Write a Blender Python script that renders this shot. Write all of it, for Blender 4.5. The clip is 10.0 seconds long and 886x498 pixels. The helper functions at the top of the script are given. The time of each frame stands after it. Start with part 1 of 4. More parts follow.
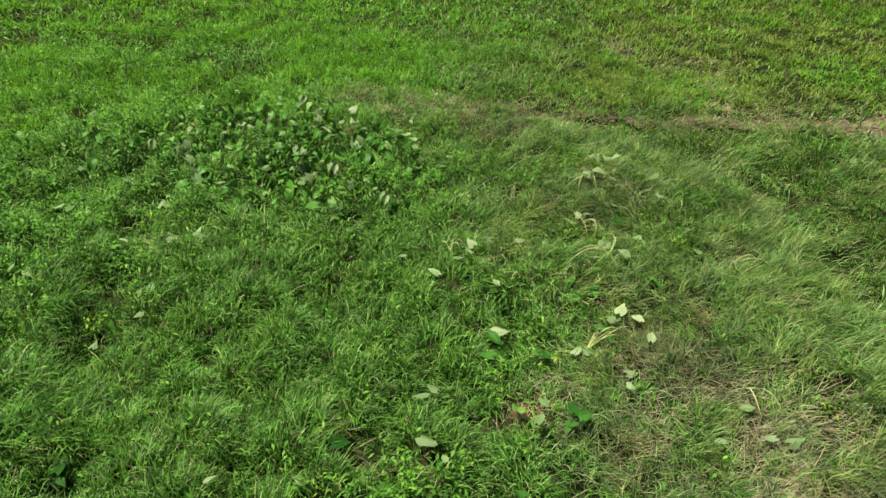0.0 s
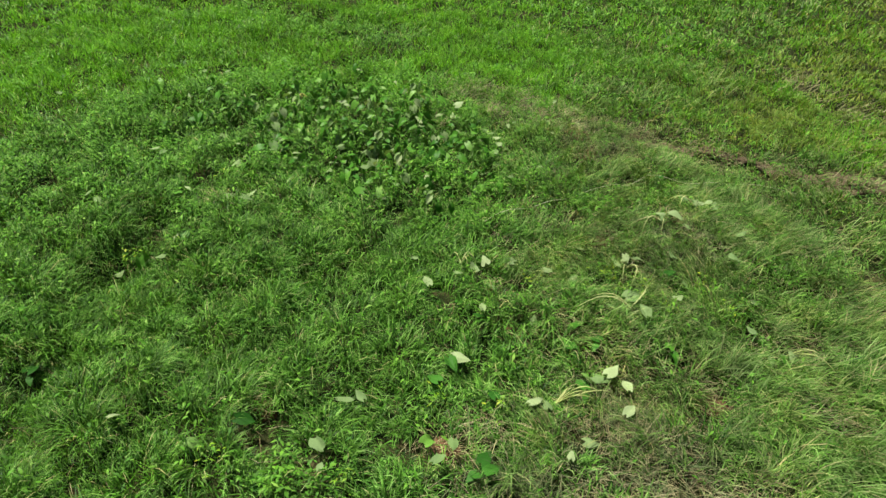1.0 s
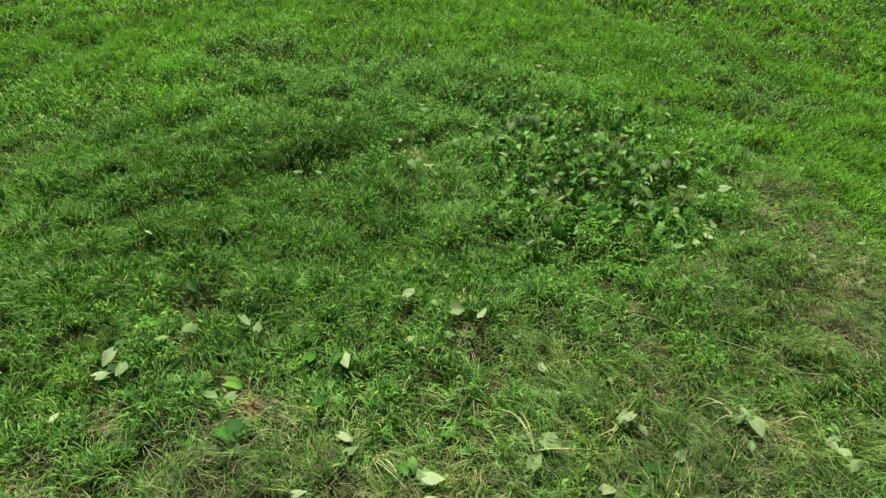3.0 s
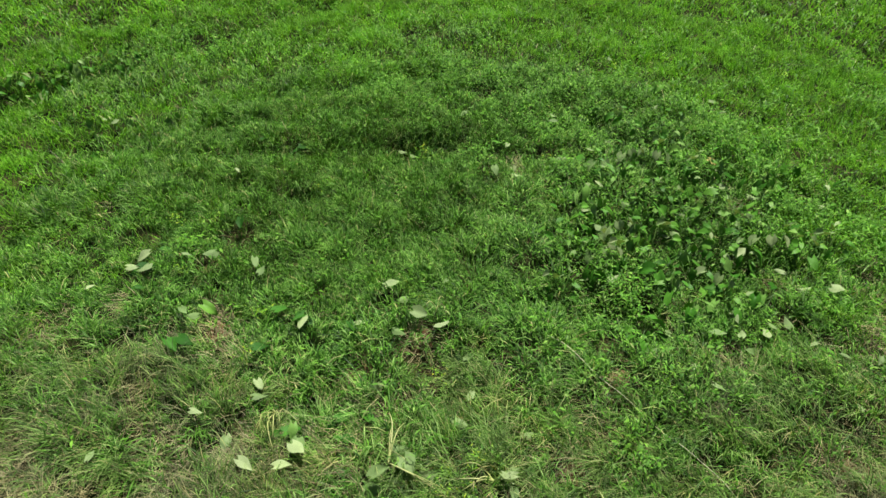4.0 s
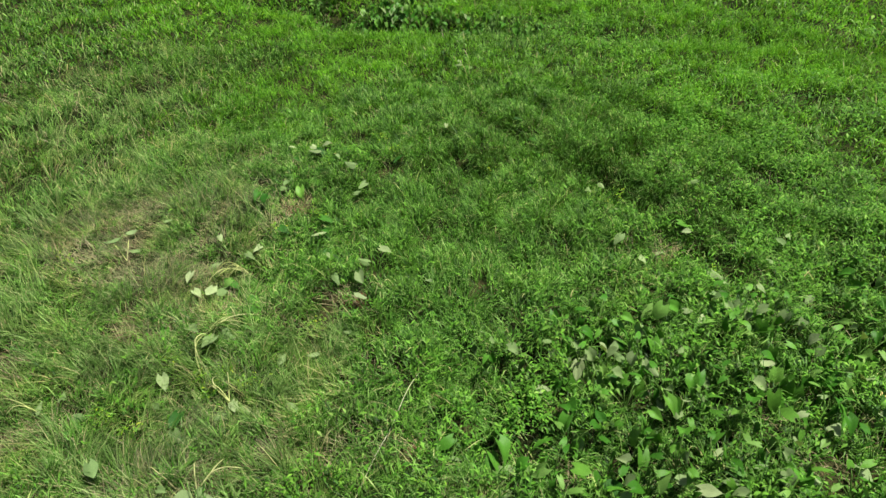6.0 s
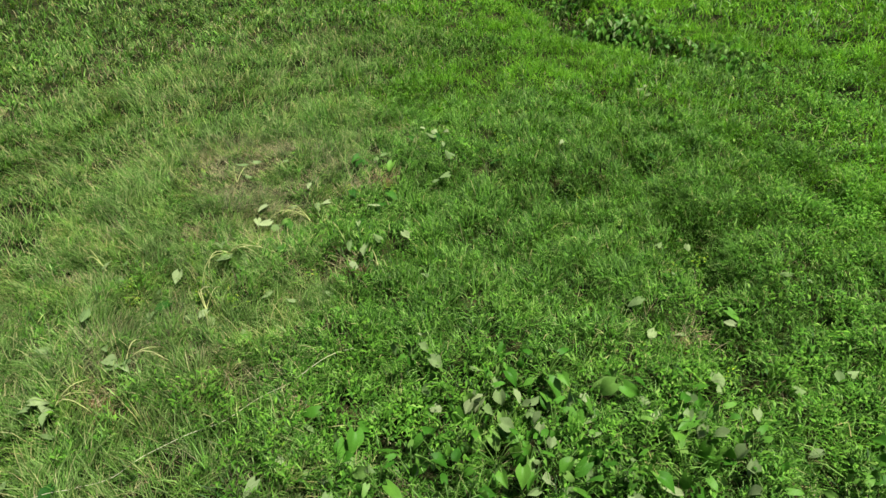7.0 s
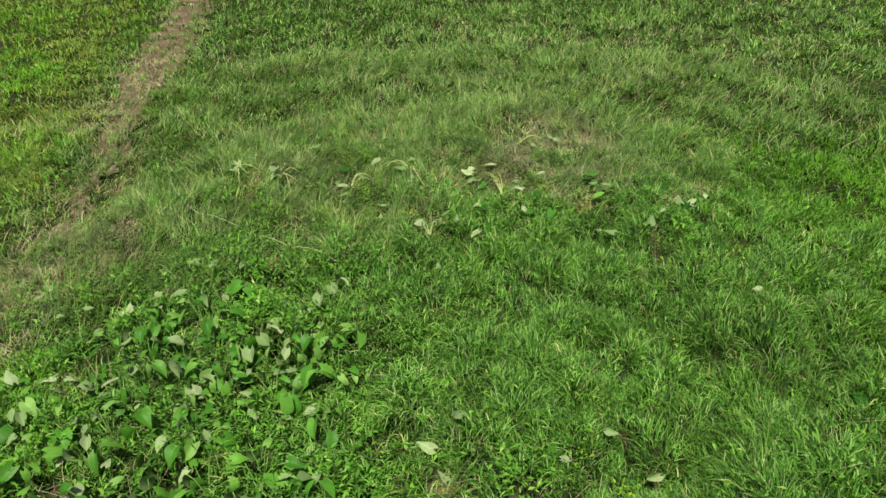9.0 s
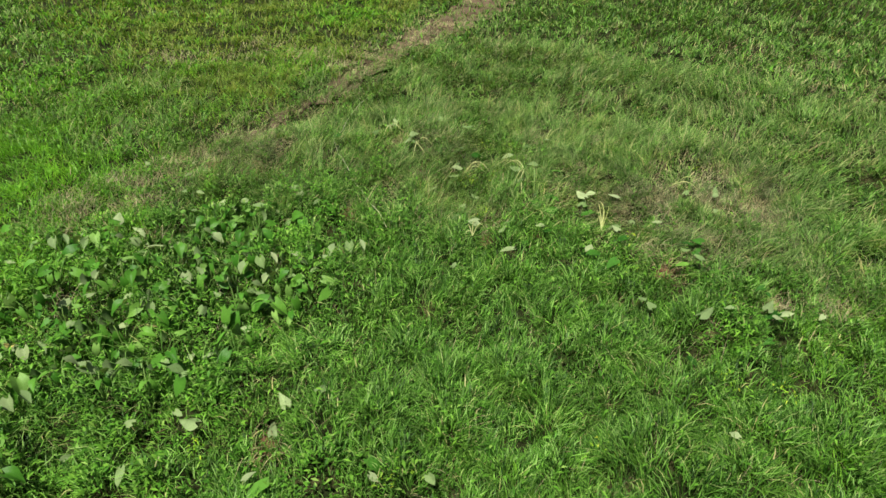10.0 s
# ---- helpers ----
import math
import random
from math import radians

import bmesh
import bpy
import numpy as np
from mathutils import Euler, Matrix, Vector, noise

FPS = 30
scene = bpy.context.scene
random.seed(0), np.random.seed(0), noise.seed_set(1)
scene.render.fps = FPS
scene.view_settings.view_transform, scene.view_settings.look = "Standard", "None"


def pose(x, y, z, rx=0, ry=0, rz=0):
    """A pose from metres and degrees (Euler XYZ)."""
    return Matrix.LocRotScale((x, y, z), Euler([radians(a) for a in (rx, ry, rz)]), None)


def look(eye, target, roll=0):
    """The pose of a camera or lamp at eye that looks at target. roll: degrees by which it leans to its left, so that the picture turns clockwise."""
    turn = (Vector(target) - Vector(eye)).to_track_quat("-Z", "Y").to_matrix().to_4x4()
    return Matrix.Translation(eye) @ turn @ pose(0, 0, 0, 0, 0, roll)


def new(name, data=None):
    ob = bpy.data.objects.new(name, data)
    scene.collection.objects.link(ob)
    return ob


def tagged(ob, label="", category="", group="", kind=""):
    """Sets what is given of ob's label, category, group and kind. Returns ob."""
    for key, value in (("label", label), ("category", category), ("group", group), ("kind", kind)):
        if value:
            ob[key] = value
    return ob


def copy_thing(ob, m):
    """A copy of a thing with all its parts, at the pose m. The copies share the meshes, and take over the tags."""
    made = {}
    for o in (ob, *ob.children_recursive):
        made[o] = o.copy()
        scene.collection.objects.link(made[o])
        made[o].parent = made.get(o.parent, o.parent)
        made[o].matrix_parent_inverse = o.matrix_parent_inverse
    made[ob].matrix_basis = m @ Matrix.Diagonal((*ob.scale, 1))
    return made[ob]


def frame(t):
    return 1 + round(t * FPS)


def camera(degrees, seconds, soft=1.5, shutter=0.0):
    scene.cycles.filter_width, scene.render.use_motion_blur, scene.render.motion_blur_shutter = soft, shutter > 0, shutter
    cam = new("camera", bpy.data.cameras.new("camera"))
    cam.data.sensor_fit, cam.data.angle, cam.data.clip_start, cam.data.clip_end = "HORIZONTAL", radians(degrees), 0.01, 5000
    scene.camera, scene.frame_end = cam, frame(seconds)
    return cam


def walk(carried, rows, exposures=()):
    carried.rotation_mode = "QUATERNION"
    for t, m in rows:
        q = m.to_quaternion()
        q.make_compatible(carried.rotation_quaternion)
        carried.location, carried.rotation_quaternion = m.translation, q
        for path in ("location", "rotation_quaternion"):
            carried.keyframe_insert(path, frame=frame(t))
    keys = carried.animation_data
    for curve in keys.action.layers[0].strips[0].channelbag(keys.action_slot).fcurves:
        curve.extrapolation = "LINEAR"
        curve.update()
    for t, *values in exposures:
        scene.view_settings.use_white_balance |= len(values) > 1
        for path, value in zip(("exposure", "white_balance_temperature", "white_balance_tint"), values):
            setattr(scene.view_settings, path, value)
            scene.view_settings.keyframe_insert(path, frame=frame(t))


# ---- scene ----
cam = camera(68.5, 10.0, soft=1.5)
PATH = [
    (0, (1.801, -6.476, 4.726), (1.620, -4.832, 3.601), 4.55),
    (0.5, (2.805, -6.049, 4.810), (2.361, -4.478, 3.655), 4.94),
    (1, (3.823, -5.404, 4.896), (3.085, -3.971, 3.713), 5.18),
    (1.5, (4.769, -4.539, 4.974), (3.746, -3.314, 3.770), 5.22),
    (2, (5.575, -3.476, 5.043), (4.305, -2.528, 3.824), 4.92),
    (2.5, (6.189, -2.220, 5.122), (4.738, -1.605, 3.890), 4.42),
    (3, (6.505, -0.783, 5.188), (4.957, -0.551, 3.942), 3.80),
    (3.2, (6.533, -0.179, 5.225), (4.976, -0.109, 3.973), 3.45),
    (3.75, (6.305, 1.515, 5.368), (4.811, 1.146, 4.091), 2.15),
    (4.3, (5.614, 3.168, 5.455), (4.297, 2.389, 4.167), 0.51),
    (4.5, (5.247, 3.731, 5.453), (4.021, 2.812, 4.168), -0.10),
    (5, (4.094, 4.922, 5.463), (3.157, 3.709, 4.178), -1.46),
    (5.5, (2.641, 5.804, 5.407), (2.064, 4.368, 4.140), -2.85),
    (5.7, (2.008, 6.018, 5.389), (1.591, 4.524, 4.126), -3.25),
    (6.25, (0.174, 6.318, 5.248), (0.212, 4.744, 4.015), -4.12),
    (6.8, (-1.722, 6.109, 5.092), (-1.206, 4.589, 3.899), -4.62),
    (7, (-2.402, 5.879, 5.061), (-1.715, 4.419, 3.879), -4.68),
    (7.5, (-3.963, 4.944, 4.947), (-2.881, 3.718, 3.796), -4.61),
    (8, (-5.235, 3.547, 4.871), (-3.835, 2.676, 3.740), -4.32),
    (8.5, (-6.089, 1.872, 4.742), (-4.479, 1.427, 3.642), -3.51),
    (9, (-6.280, -0.137, 4.651), (-4.600, -0.076, 3.567), -2.47),
    (9.5, (-5.866, -2.113, 4.630), (-4.287, -1.543, 3.544), -0.95),
    (10, (-4.962, -3.725, 4.629), (-3.613, -2.730, 3.538), 0.41),
]
walk(cam, [(t, look(eye, target, roll)) for t, eye, target, roll in PATH], exposures=[(0, 0.46, 6500, 9), (1, 0.48, 6500, 6), (3, 0.45, 6500, 5), (5.5, 0.46, 6500, 6), (7.5, 0.37, 6500, 8), (10, 0.33, 6500, 10)])

# ---- light: high hazy sun from the west, open sky ----
SUN_ELEVATION, SUN_TURN = 67, 266
w = bpy.data.worlds.new("sky")
scene.world = w
w.use_nodes = True
sky = w.node_tree.nodes.new("ShaderNodeTexSky")
sky.sky_type = "NISHITA"
sky.sun_disc = False
sky.sun_elevation, sky.sun_rotation = radians(SUN_ELEVATION), radians(SUN_TURN)
sky.air_density, sky.dust_density, sky.ozone_density = 1.0, 4.0, 1.0
w.node_tree.links.new(sky.outputs[0], w.node_tree.nodes["Background"].inputs[0])
w.node_tree.nodes["Background"].inputs[1].default_value = 0.047

sun = new("sun", bpy.data.lights.new("sun", "SUN"))
sun.data.energy, sun.data.angle, sun.data.color = 5.7, radians(2.5), (1.0, 0.95, 0.84)
sun_from = Vector((math.sin(radians(SUN_TURN)) * math.cos(radians(SUN_ELEVATION)),
                   math.cos(radians(SUN_TURN)) * math.cos(radians(SUN_ELEVATION)), math.sin(radians(SUN_ELEVATION))))
sun.matrix_world = look(sun_from * 60, (0, 0, 0))


# ---- materials ----
def node(m, kind, **values):
    n = m.node_tree.nodes.new(kind)
    for key, value in values.items():
        n.inputs[key].default_value = value
    return n


def ramp(m, source, stops):
    r = m.node_tree.nodes.new("ShaderNodeValToRGB")
    m.node_tree.links.new(source, r.inputs[0])
    e = r.color_ramp.elements
    while len(e) < len(stops):
        e.new(0.5)
    for el, (at, c) in zip(e, stops):
        el.position, el.color = at, (*c, 1)
    return r.outputs[0]


def mixed(m, blend, factor, a, b):
    n = m.node_tree.nodes.new("ShaderNodeMix")
    n.data_type, n.blend_type = "RGBA", blend
    for slot, v in ((0, factor), (6, a), (7, b)):
        if isinstance(v, (int, float)):
            n.inputs[slot].default_value = v
        elif isinstance(v, tuple):
            n.inputs[slot].default_value = (*v, 1)
        else:
            m.node_tree.links.new(v, n.inputs[slot])
    return n.outputs[2]


def noise_at(m, scale, detail=3.0, rough=0.55, use_object=False):
    n = node(m, "ShaderNodeTexNoise", Scale=scale, Detail=detail, Roughness=rough)
    if use_object:
        c = m.node_tree.nodes.new("ShaderNodeTexCoord").outputs["Object"]
    else:
        c = m.node_tree.nodes.new("ShaderNodeNewGeometry").outputs["Position"]
    m.node_tree.links.new(c, n.inputs["Vector"])
    return n.outputs[0]


def plant_material(name, stops, patch=(0.88, 1.15), patch_tint=(0.9, 1.0, 0.6), through_light=0.30, rough=0.5, spec=0.2, single=False):
    """Leaf or blade: a colour for each piece, drifting over the meadow, with light coming through."""
    m = bpy.data.materials.new(name)
    m.use_nodes = True
    t, b = m.node_tree, m.node_tree.nodes["Principled BSDF"]
    if single:
        pick = t.nodes.new("ShaderNodeObjectInfo").outputs["Random"]
    else:
        pick = t.nodes.new("ShaderNodeNewGeometry").outputs["Random Per Island"]
    colour = ramp(m, pick, stops)
    drift = ramp(m, noise_at(m, 0.55, 4.0), [(0.32, (patch[0],) * 3), (0.68, (patch[1],) * 3)])
    colour = mixed(m, "MULTIPLY", 1.0, colour, drift)
    # tuft-sized noise in the colour imitates lit clump tops and shaded gaps
    low, high = (0.88, 1.14) if single else (0.6, 1.33)
    clump_shade = ramp(m, noise_at(m, 5.5, 2.0), [(0.34, (low,) * 3), (0.66, (high,) * 3)])
    colour = mixed(m, "MULTIPLY", 1.0, colour, clump_shade)
    tint = ramp(m, noise_at(m, 1.7, 3.0), [(0.45, (1, 1, 1)), (0.72, tuple(1.25 * v for v in patch_tint))])
    colour = mixed(m, "MULTIPLY", 0.6, colour, tint)
    if single:
        vein = ramp(m, noise_at(m, 26.0, 4.0, use_object=True), [(0.3, (0.78,) * 3), (0.7, (1.15,) * 3)])
        colour = mixed(m, "MULTIPLY", 1.0, colour, vein)
        bump = node(m, "ShaderNodeBump", Strength=0.35, Distance=0.004)
        t.links.new(noise_at(m, 45.0, 3.0, use_object=True), bump.inputs["Height"])
        t.links.new(bump.outputs[0], b.inputs["Normal"])
    t.links.new(colour, b.inputs["Base Color"])
    b.inputs["Roughness"].default_value = rough
    b.inputs["Specular IOR Level"].default_value = spec
    glow = t.nodes.new("ShaderNodeBsdfTranslucent")
    warm = mixed(m, "MULTIPLY", 1.0, colour, (1.15, 1.2, 0.5))
    t.links.new(warm, glow.inputs["Color"])
    mix = node(m, "ShaderNodeMixShader", Fac=through_light)
    t.links.new(b.outputs[0], mix.inputs[1])
    t.links.new(glow.outputs[0], mix.inputs[2])
    t.links.new(mix.outputs[0], t.nodes["Material Output"].inputs[0])
    return m


def earth_material(name, dark, mid, pale, scale):
    m = bpy.data.materials.new(name)
    m.use_nodes = True
    t, b = m.node_tree, m.node_tree.nodes["Principled BSDF"]
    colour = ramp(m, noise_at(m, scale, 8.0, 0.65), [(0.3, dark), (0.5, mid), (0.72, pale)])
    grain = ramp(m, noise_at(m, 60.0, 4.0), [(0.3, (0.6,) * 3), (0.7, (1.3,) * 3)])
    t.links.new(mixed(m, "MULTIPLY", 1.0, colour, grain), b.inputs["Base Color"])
    b.inputs["Roughness"].default_value = 0.95
    b.inputs["Specular IOR Level"].default_value = 0.08
    bump = node(m, "ShaderNodeBump", Strength=0.8, Distance=0.03)
    t.links.new(noise_at(m, 22.0, 6.0, 0.7), bump.inputs["Height"])
    t.links.new(bump.outputs[0], b.inputs["Normal"])
    return m


GRASS = plant_material("grass_green", [(0.0, (0.014, 0.052, 0.007)), (0.35, (0.052, 0.150, 0.016)), (0.75, (0.124, 0.282, 0.039)), (0.96, (0.215, 0.38, 0.10)), (1.0, (0.37, 0.35, 0.16))], patch_tint=(0.97, 0.9, 0.7), through_light=0.21, spec=0.15, rough=0.45)
LONG_GRASS = plant_material("grass_long", [(0.0, (0.045, 0.108, 0.020)), (0.5, (0.136, 0.258, 0.053)), (0.85, (0.235, 0.355, 0.12)), (1.0, (0.43, 0.39, 0.205))], patch=(0.7, 1.2), patch_tint=(1.05, 0.93, 0.66), rough=0.5, spec=0.13, through_light=0.34)
DRY_GRASS = plant_material("grass_dry", [(0.0, (0.052, 0.082, 0.031)), (0.45, (0.112, 0.150, 0.066)), (0.8, (0.178, 0.196, 0.098)), (1.0, (0.31, 0.295, 0.17))], patch_tint=(1.05, 0.93, 0.72), rough=0.6, spec=0.1, through_light=0.2)
YELLOW_GRASS = plant_material("grass_yellowish", [(0.0, (0.078, 0.165, 0.018)), (0.5, (0.145, 0.255, 0.030)), (1.0, (0.24, 0.29, 0.065))], patch=(0.75, 1.12), patch_tint=(1.15, 0.9, 0.65))
# lighter copy of the green grass, with the far meadow's brightness in its colour
LIT_GRASS = plant_material("grass_lit", [(0.0, (0.064, 0.200, 0.014)), (0.5, (0.126, 0.33, 0.024)), (1.0, (0.210, 0.425, 0.046))], patch=(0.8, 1.15), patch_tint=(1.0, 0.95, 0.65), spec=0.08, through_light=0.38)
WEED = plant_material("weed_green", [(0.0, (0.036, 0.120, 0.012)), (0.5, (0.092, 0.245, 0.025)), (0.93, (0.160, 0.345, 0.044)), (1.0, (0.24, 0.39, 0.09))], patch_tint=(0.95, 0.92, 0.7), spec=0.12, through_light=0.3)
LIME_WEED = plant_material("weed_lime", [(0.0, (0.12, 0.28, 0.02)), (0.8, (0.23, 0.40, 0.03)), (1.0, (0.42, 0.46, 0.04))])
STRAW = plant_material("straw_dry", [(0.0, (0.12, 0.10, 0.048)), (0.5, (0.235, 0.212, 0.11)), (1.0, (0.37, 0.345, 0.205))], patch_tint=(1, 0.9, 0.75), through_light=0.15)
TARO = plant_material("taro_leaf_green", [(0.0, (0.046, 0.170, 0.015)), (0.45, (0.085, 0.250, 0.027)), (0.8, (0.138, 0.325, 0.044)), (1.0, (0.215, 0.37, 0.10))], patch_tint=(0.97, 0.94, 0.75), rough=0.42, spec=0.22, single=True, through_light=0.34)
UNDERSIDE = plant_material("taro_leaf_underside", [(0.0, (0.115, 0.21, 0.065)), (0.5, (0.172, 0.28, 0.10)), (1.0, (0.24, 0.34, 0.15))], patch_tint=(0.98, 0.96, 0.8), rough=0.6, spec=0.12, single=True, through_light=0.34)
DARK_TARO = plant_material("taro_leaf_dark", [(0.0, (0.018, 0.08, 0.010)), (0.6, (0.034, 0.122, 0.015)), (1.0, (0.06, 0.19, 0.024))], patch_tint=(0.95, 0.95, 0.75), rough=0.5, spec=0.12, single=True)
WILTED = plant_material("taro_leaf_wilted", [(0.0, (0.14, 0.225, 0.08)), (0.55, (0.20, 0.285, 0.12)), (1.0, (0.285, 0.36, 0.18))], patch_tint=(1.0, 0.98, 0.85), rough=0.55, spec=0.15, single=True, through_light=0.2)
YELLOWED = plant_material("taro_leaf_yellowed", [(0.0, (0.44, 0.36, 0.13)), (1.0, (0.5, 0.40, 0.17))], single=True, through_light=0.2)
STALK = plant_material("stalk_green", [(0.0, (0.07, 0.17, 0.03)), (1.0, (0.15, 0.25, 0.06))], single=True, through_light=0.1)
PALE_STALK = plant_material("stalk_pale", [(0.0, (0.32, 0.36, 0.13)), (1.0, (0.50, 0.52, 0.24))], single=True, through_light=0.1)
# soil colour taken down to near black: painted shade in the gaps between tufts
SHADED_SOIL = earth_material("soil_and_thatch_shaded", (0.010, 0.014, 0.004), (0.022, 0.030, 0.009), (0.08, 0.07, 0.03), 3.0)
TRODDEN = earth_material("trodden_earth", (0.065, 0.048, 0.030), (0.125, 0.095, 0.060), (0.20, 0.155, 0.097), 2.2)
RED_EARTH = earth_material("reddish_earth", (0.075, 0.042, 0.022), (0.15, 0.082, 0.045), (0.23, 0.14, 0.08), 5.0)
ROPE = plant_material("rope_fibre", [(0.0, (0.36, 0.37, 0.24)), (1.0, (0.45, 0.45, 0.31))], single=True, through_light=0.0, rough=0.8)

# ---- plan ----
GROUND = -0.31
rng = np.random.default_rng(7)
LATTICE = np.random.default_rng(3).random((8, 64, 64))


def drift(x, y, size, layer=0):
    """Smooth value noise, 0 to 1, with lumps of that size in metres."""
    u, v = np.asarray(x) / size + 11.3 * layer, np.asarray(y) / size + 5.7 * layer
    i, j = np.floor(u).astype(int), np.floor(v).astype(int)
    fu, fv = u - i, v - j
    fu, fv = fu * fu * (3 - 2 * fu), fv * fv * (3 - 2 * fv)
    g = LATTICE[layer % 8]
    a, b = g[i % 64, j % 64], g[(i + 1) % 64, j % 64]
    c, d = g[i % 64, (j + 1) % 64], g[(i + 1) % 64, (j + 1) % 64]
    return (a * (1 - fu) + b * fu) * (1 - fv) + (c * (1 - fu) + d * fu) * fv


def smooth(v, lo, hi):
    s = np.clip((np.asarray(v) - lo) / (hi - lo), 0, 1)
    return s * s * (3 - 2 * s)


FURROWS = [([(0.0, -7.6), (-0.4, -6.3), (-0.85, -4.6), (-1.6, -3.45), (-2.05, -2.7), (-2.45, -1.8), (-2.75, -0.9), (-3.1, 0.6), (-3.9, 1.5)], 0.17, 0.32),
           ([(4.5, -13.8), (1.7, -11.6), (1.2, -10.2), (0.1, -9.85), (-0.8, -9.6), (-1.4, -9.1)], 0.6, 0.5), ([(-1.6, -9.0), (-2.8, -8.5), (-4.4, -7.5), (-7.5, -6.4)], 0.2, 0.5),
           ([(-3.1, -4.9), (-3.7, -4.2), (-4.0, -3.5), (-4.8, -2.9)], 0.2, 0.35), ([(-0.3, -6.6), (-0.9, -5.8), (-1.5, -5.7)], 0.18, 0.35), ([(2.5, -4.9), (2.1, -5.6)], 0.14, 0.4),
           ([(-4.3, 0.9), (-3.85, 0.3), (-4.05, -0.5)], 0.14, 0.35), ([(-10.5, 5.6), (-9.0, 6.8), (-6.5, 7.3)], 0.2, 0.6)]
SWELLS = [(1.5, -0.35, 0.25, 0.8), (1.6, -2.9, 0.25, 0.95), (2.45, -1.9, 0.2, 0.6), (3.7, 2.8, 0.28, 1.0), (3.2, 0.9, 0.15, 0.6), (-0.3, -3.4, 0.14, 0.8),
          (-2.6, 2.6, 0.12, 1.0), (5.6, -0.9, 0.22, 0.9), (8.2, 1.3, 0.3, 1.6)]


def line_gap(x, y, line):
    """Distance to a bent line, and how far along it, 0 to 1."""
    best, along = np.full(np.shape(x), 1e9), np.zeros(np.shape(x))
    for k, ((ax, ay), (bx, by)) in enumerate(zip(line, line[1:])):
        dx, dy = bx - ax, by - ay
        s = np.clip(((x - ax) * dx + (y - ay) * dy) / (dx * dx + dy * dy), 0, 1)
        d = np.hypot(x - ax - s * dx, y - ay - s * dy)
        along = np.where(d < best, (k + s) / (len(line) - 1), along)
        best = np.minimum(best, d)
    return best, along


def rise(x, y):
    """Height of the soil: low swells and hummocks."""
    sunk = 0.0
    for line, deep, broad in FURROWS:
        sunk = sunk + deep * np.exp(-(line_gap(x, y, line)[0] / broad) ** 2) * (0.6 + 0.8 * drift(x, y, 1.1, 7))
    swell = sum(up * np.exp(-((x - sx) ** 2 + (y - sy) ** 2) / (wide * wide)) for sx, sy, up, wide in SWELLS)
    return GROUND - sunk + swell + 0.10 * (drift(x, y, 3.2, 1) - 0.5) + 0.14 * (drift(x, y, 0.9, 2) - 0.5) + 0.15 * (drift(x, y, 0.38, 4) - 0.5)


PATH_LINE = [(-1.5, 5.7), (0.5, 5.5), (1.8, 5.75), (3.1, 6.0), (4.7, 6.35), (6.5, 6.95), (8.1, 7.5), (9.8, 7.75), (13.2, 8.25), (18.0, 9.4), (30.0, 13.0)]


def lodged(x, y):
    """Where the long grass lies flattened: the eastern side."""
    far = np.maximum(0, np.hypot(x, y) - 4)
    edge = 2.2 + 0.55 * np.maximum(0, -y - 0.9) - 0.85 * np.clip(y + 0.3, 0, 1) - 0.45 * np.clip(y - 2, 0, 2.6) + 1.1 * (drift(x, y, 1.6, 3) - 0.5) + 0.5 * far * (drift(x, y, 3.1, 2) - 0.5)
    return smooth(x - edge, -0.6 - 0.3 * far, 1.0 + 0.3 * far) * (1 - north(x, y))


def north(x, y):
    """The short yellowish grass beyond the path."""
    line = 5.7 + 0.27 * np.maximum(0, x - 1.5)
    return smooth(y - line - 1.4 * (drift(x, y, 1.5, 4) - 0.5), -0.2, 1.3) * smooth(x - 0.2 * y, -1.2, 1.8)


WEED_SPOTS = [(3.73, 1.74), (2.16, 2.78), (1.33, -3.0), (-2.65, -0.6), (3.4, 1.25), (0.4, 2.6), (-0.2, 2.3), (1.9, 0.7)]


def herbs(x, y):
    """Share of low broad-leaved weeds: the western and northern side, and small beds elsewhere."""
    side = np.maximum(smooth(y - 0.5 * x, 0.3, 2.6), smooth(-x, 2.0, 5.0))
    near = 0.4 + 0.6 * smooth(np.hypot(x, y), 3.5, 7.0)
    bed = sum(0.45 * np.exp(-((x - bx) ** 2 + (y - by) ** 2) / 0.09) for bx, by in WEED_SPOTS)
    return np.clip(0.04 + near * side * (0.15 + 0.8 * drift(x, y, 1.1, 5)) * (1 - 0.8 * lodged(x, y)) + bed, 0, 0.55)


# leaves lying on the grass, by area: x, y, z, heading, length
LEAVES_STRAW = [
    (4.49, -1.44, -0.16, 359, 0.16), (3.28, -0.23, -0.08, 69, 0.21), (2.36, -2.28, 0.14, 66, 0.16), (2.84, -0.96, -0.16, 135, 0.18),
    (3.60, -0.61, -0.11, 78, 0.21), (3.40, -1.03, -0.38, 30, 0.19), (3.22, -0.31, -0.15, 13, 0.21), (4.88, -1.78, -0.18, 31, 0.21),
    (3.46, -0.29, -0.13, 129, 0.18), (2.76, -1.03, -0.13, 55, 0.17), (4.58, -1.85, -0.12, 194, 0.16),
    (2.40, -2.11, 0.18, 295, 0.14),
    (4.09, -2.00, -0.12, 192, 0.13), (3.29, -1.42, -0.12, 107, 0.14), (2.33, -3.76, -0.12, 167, 0.13)]
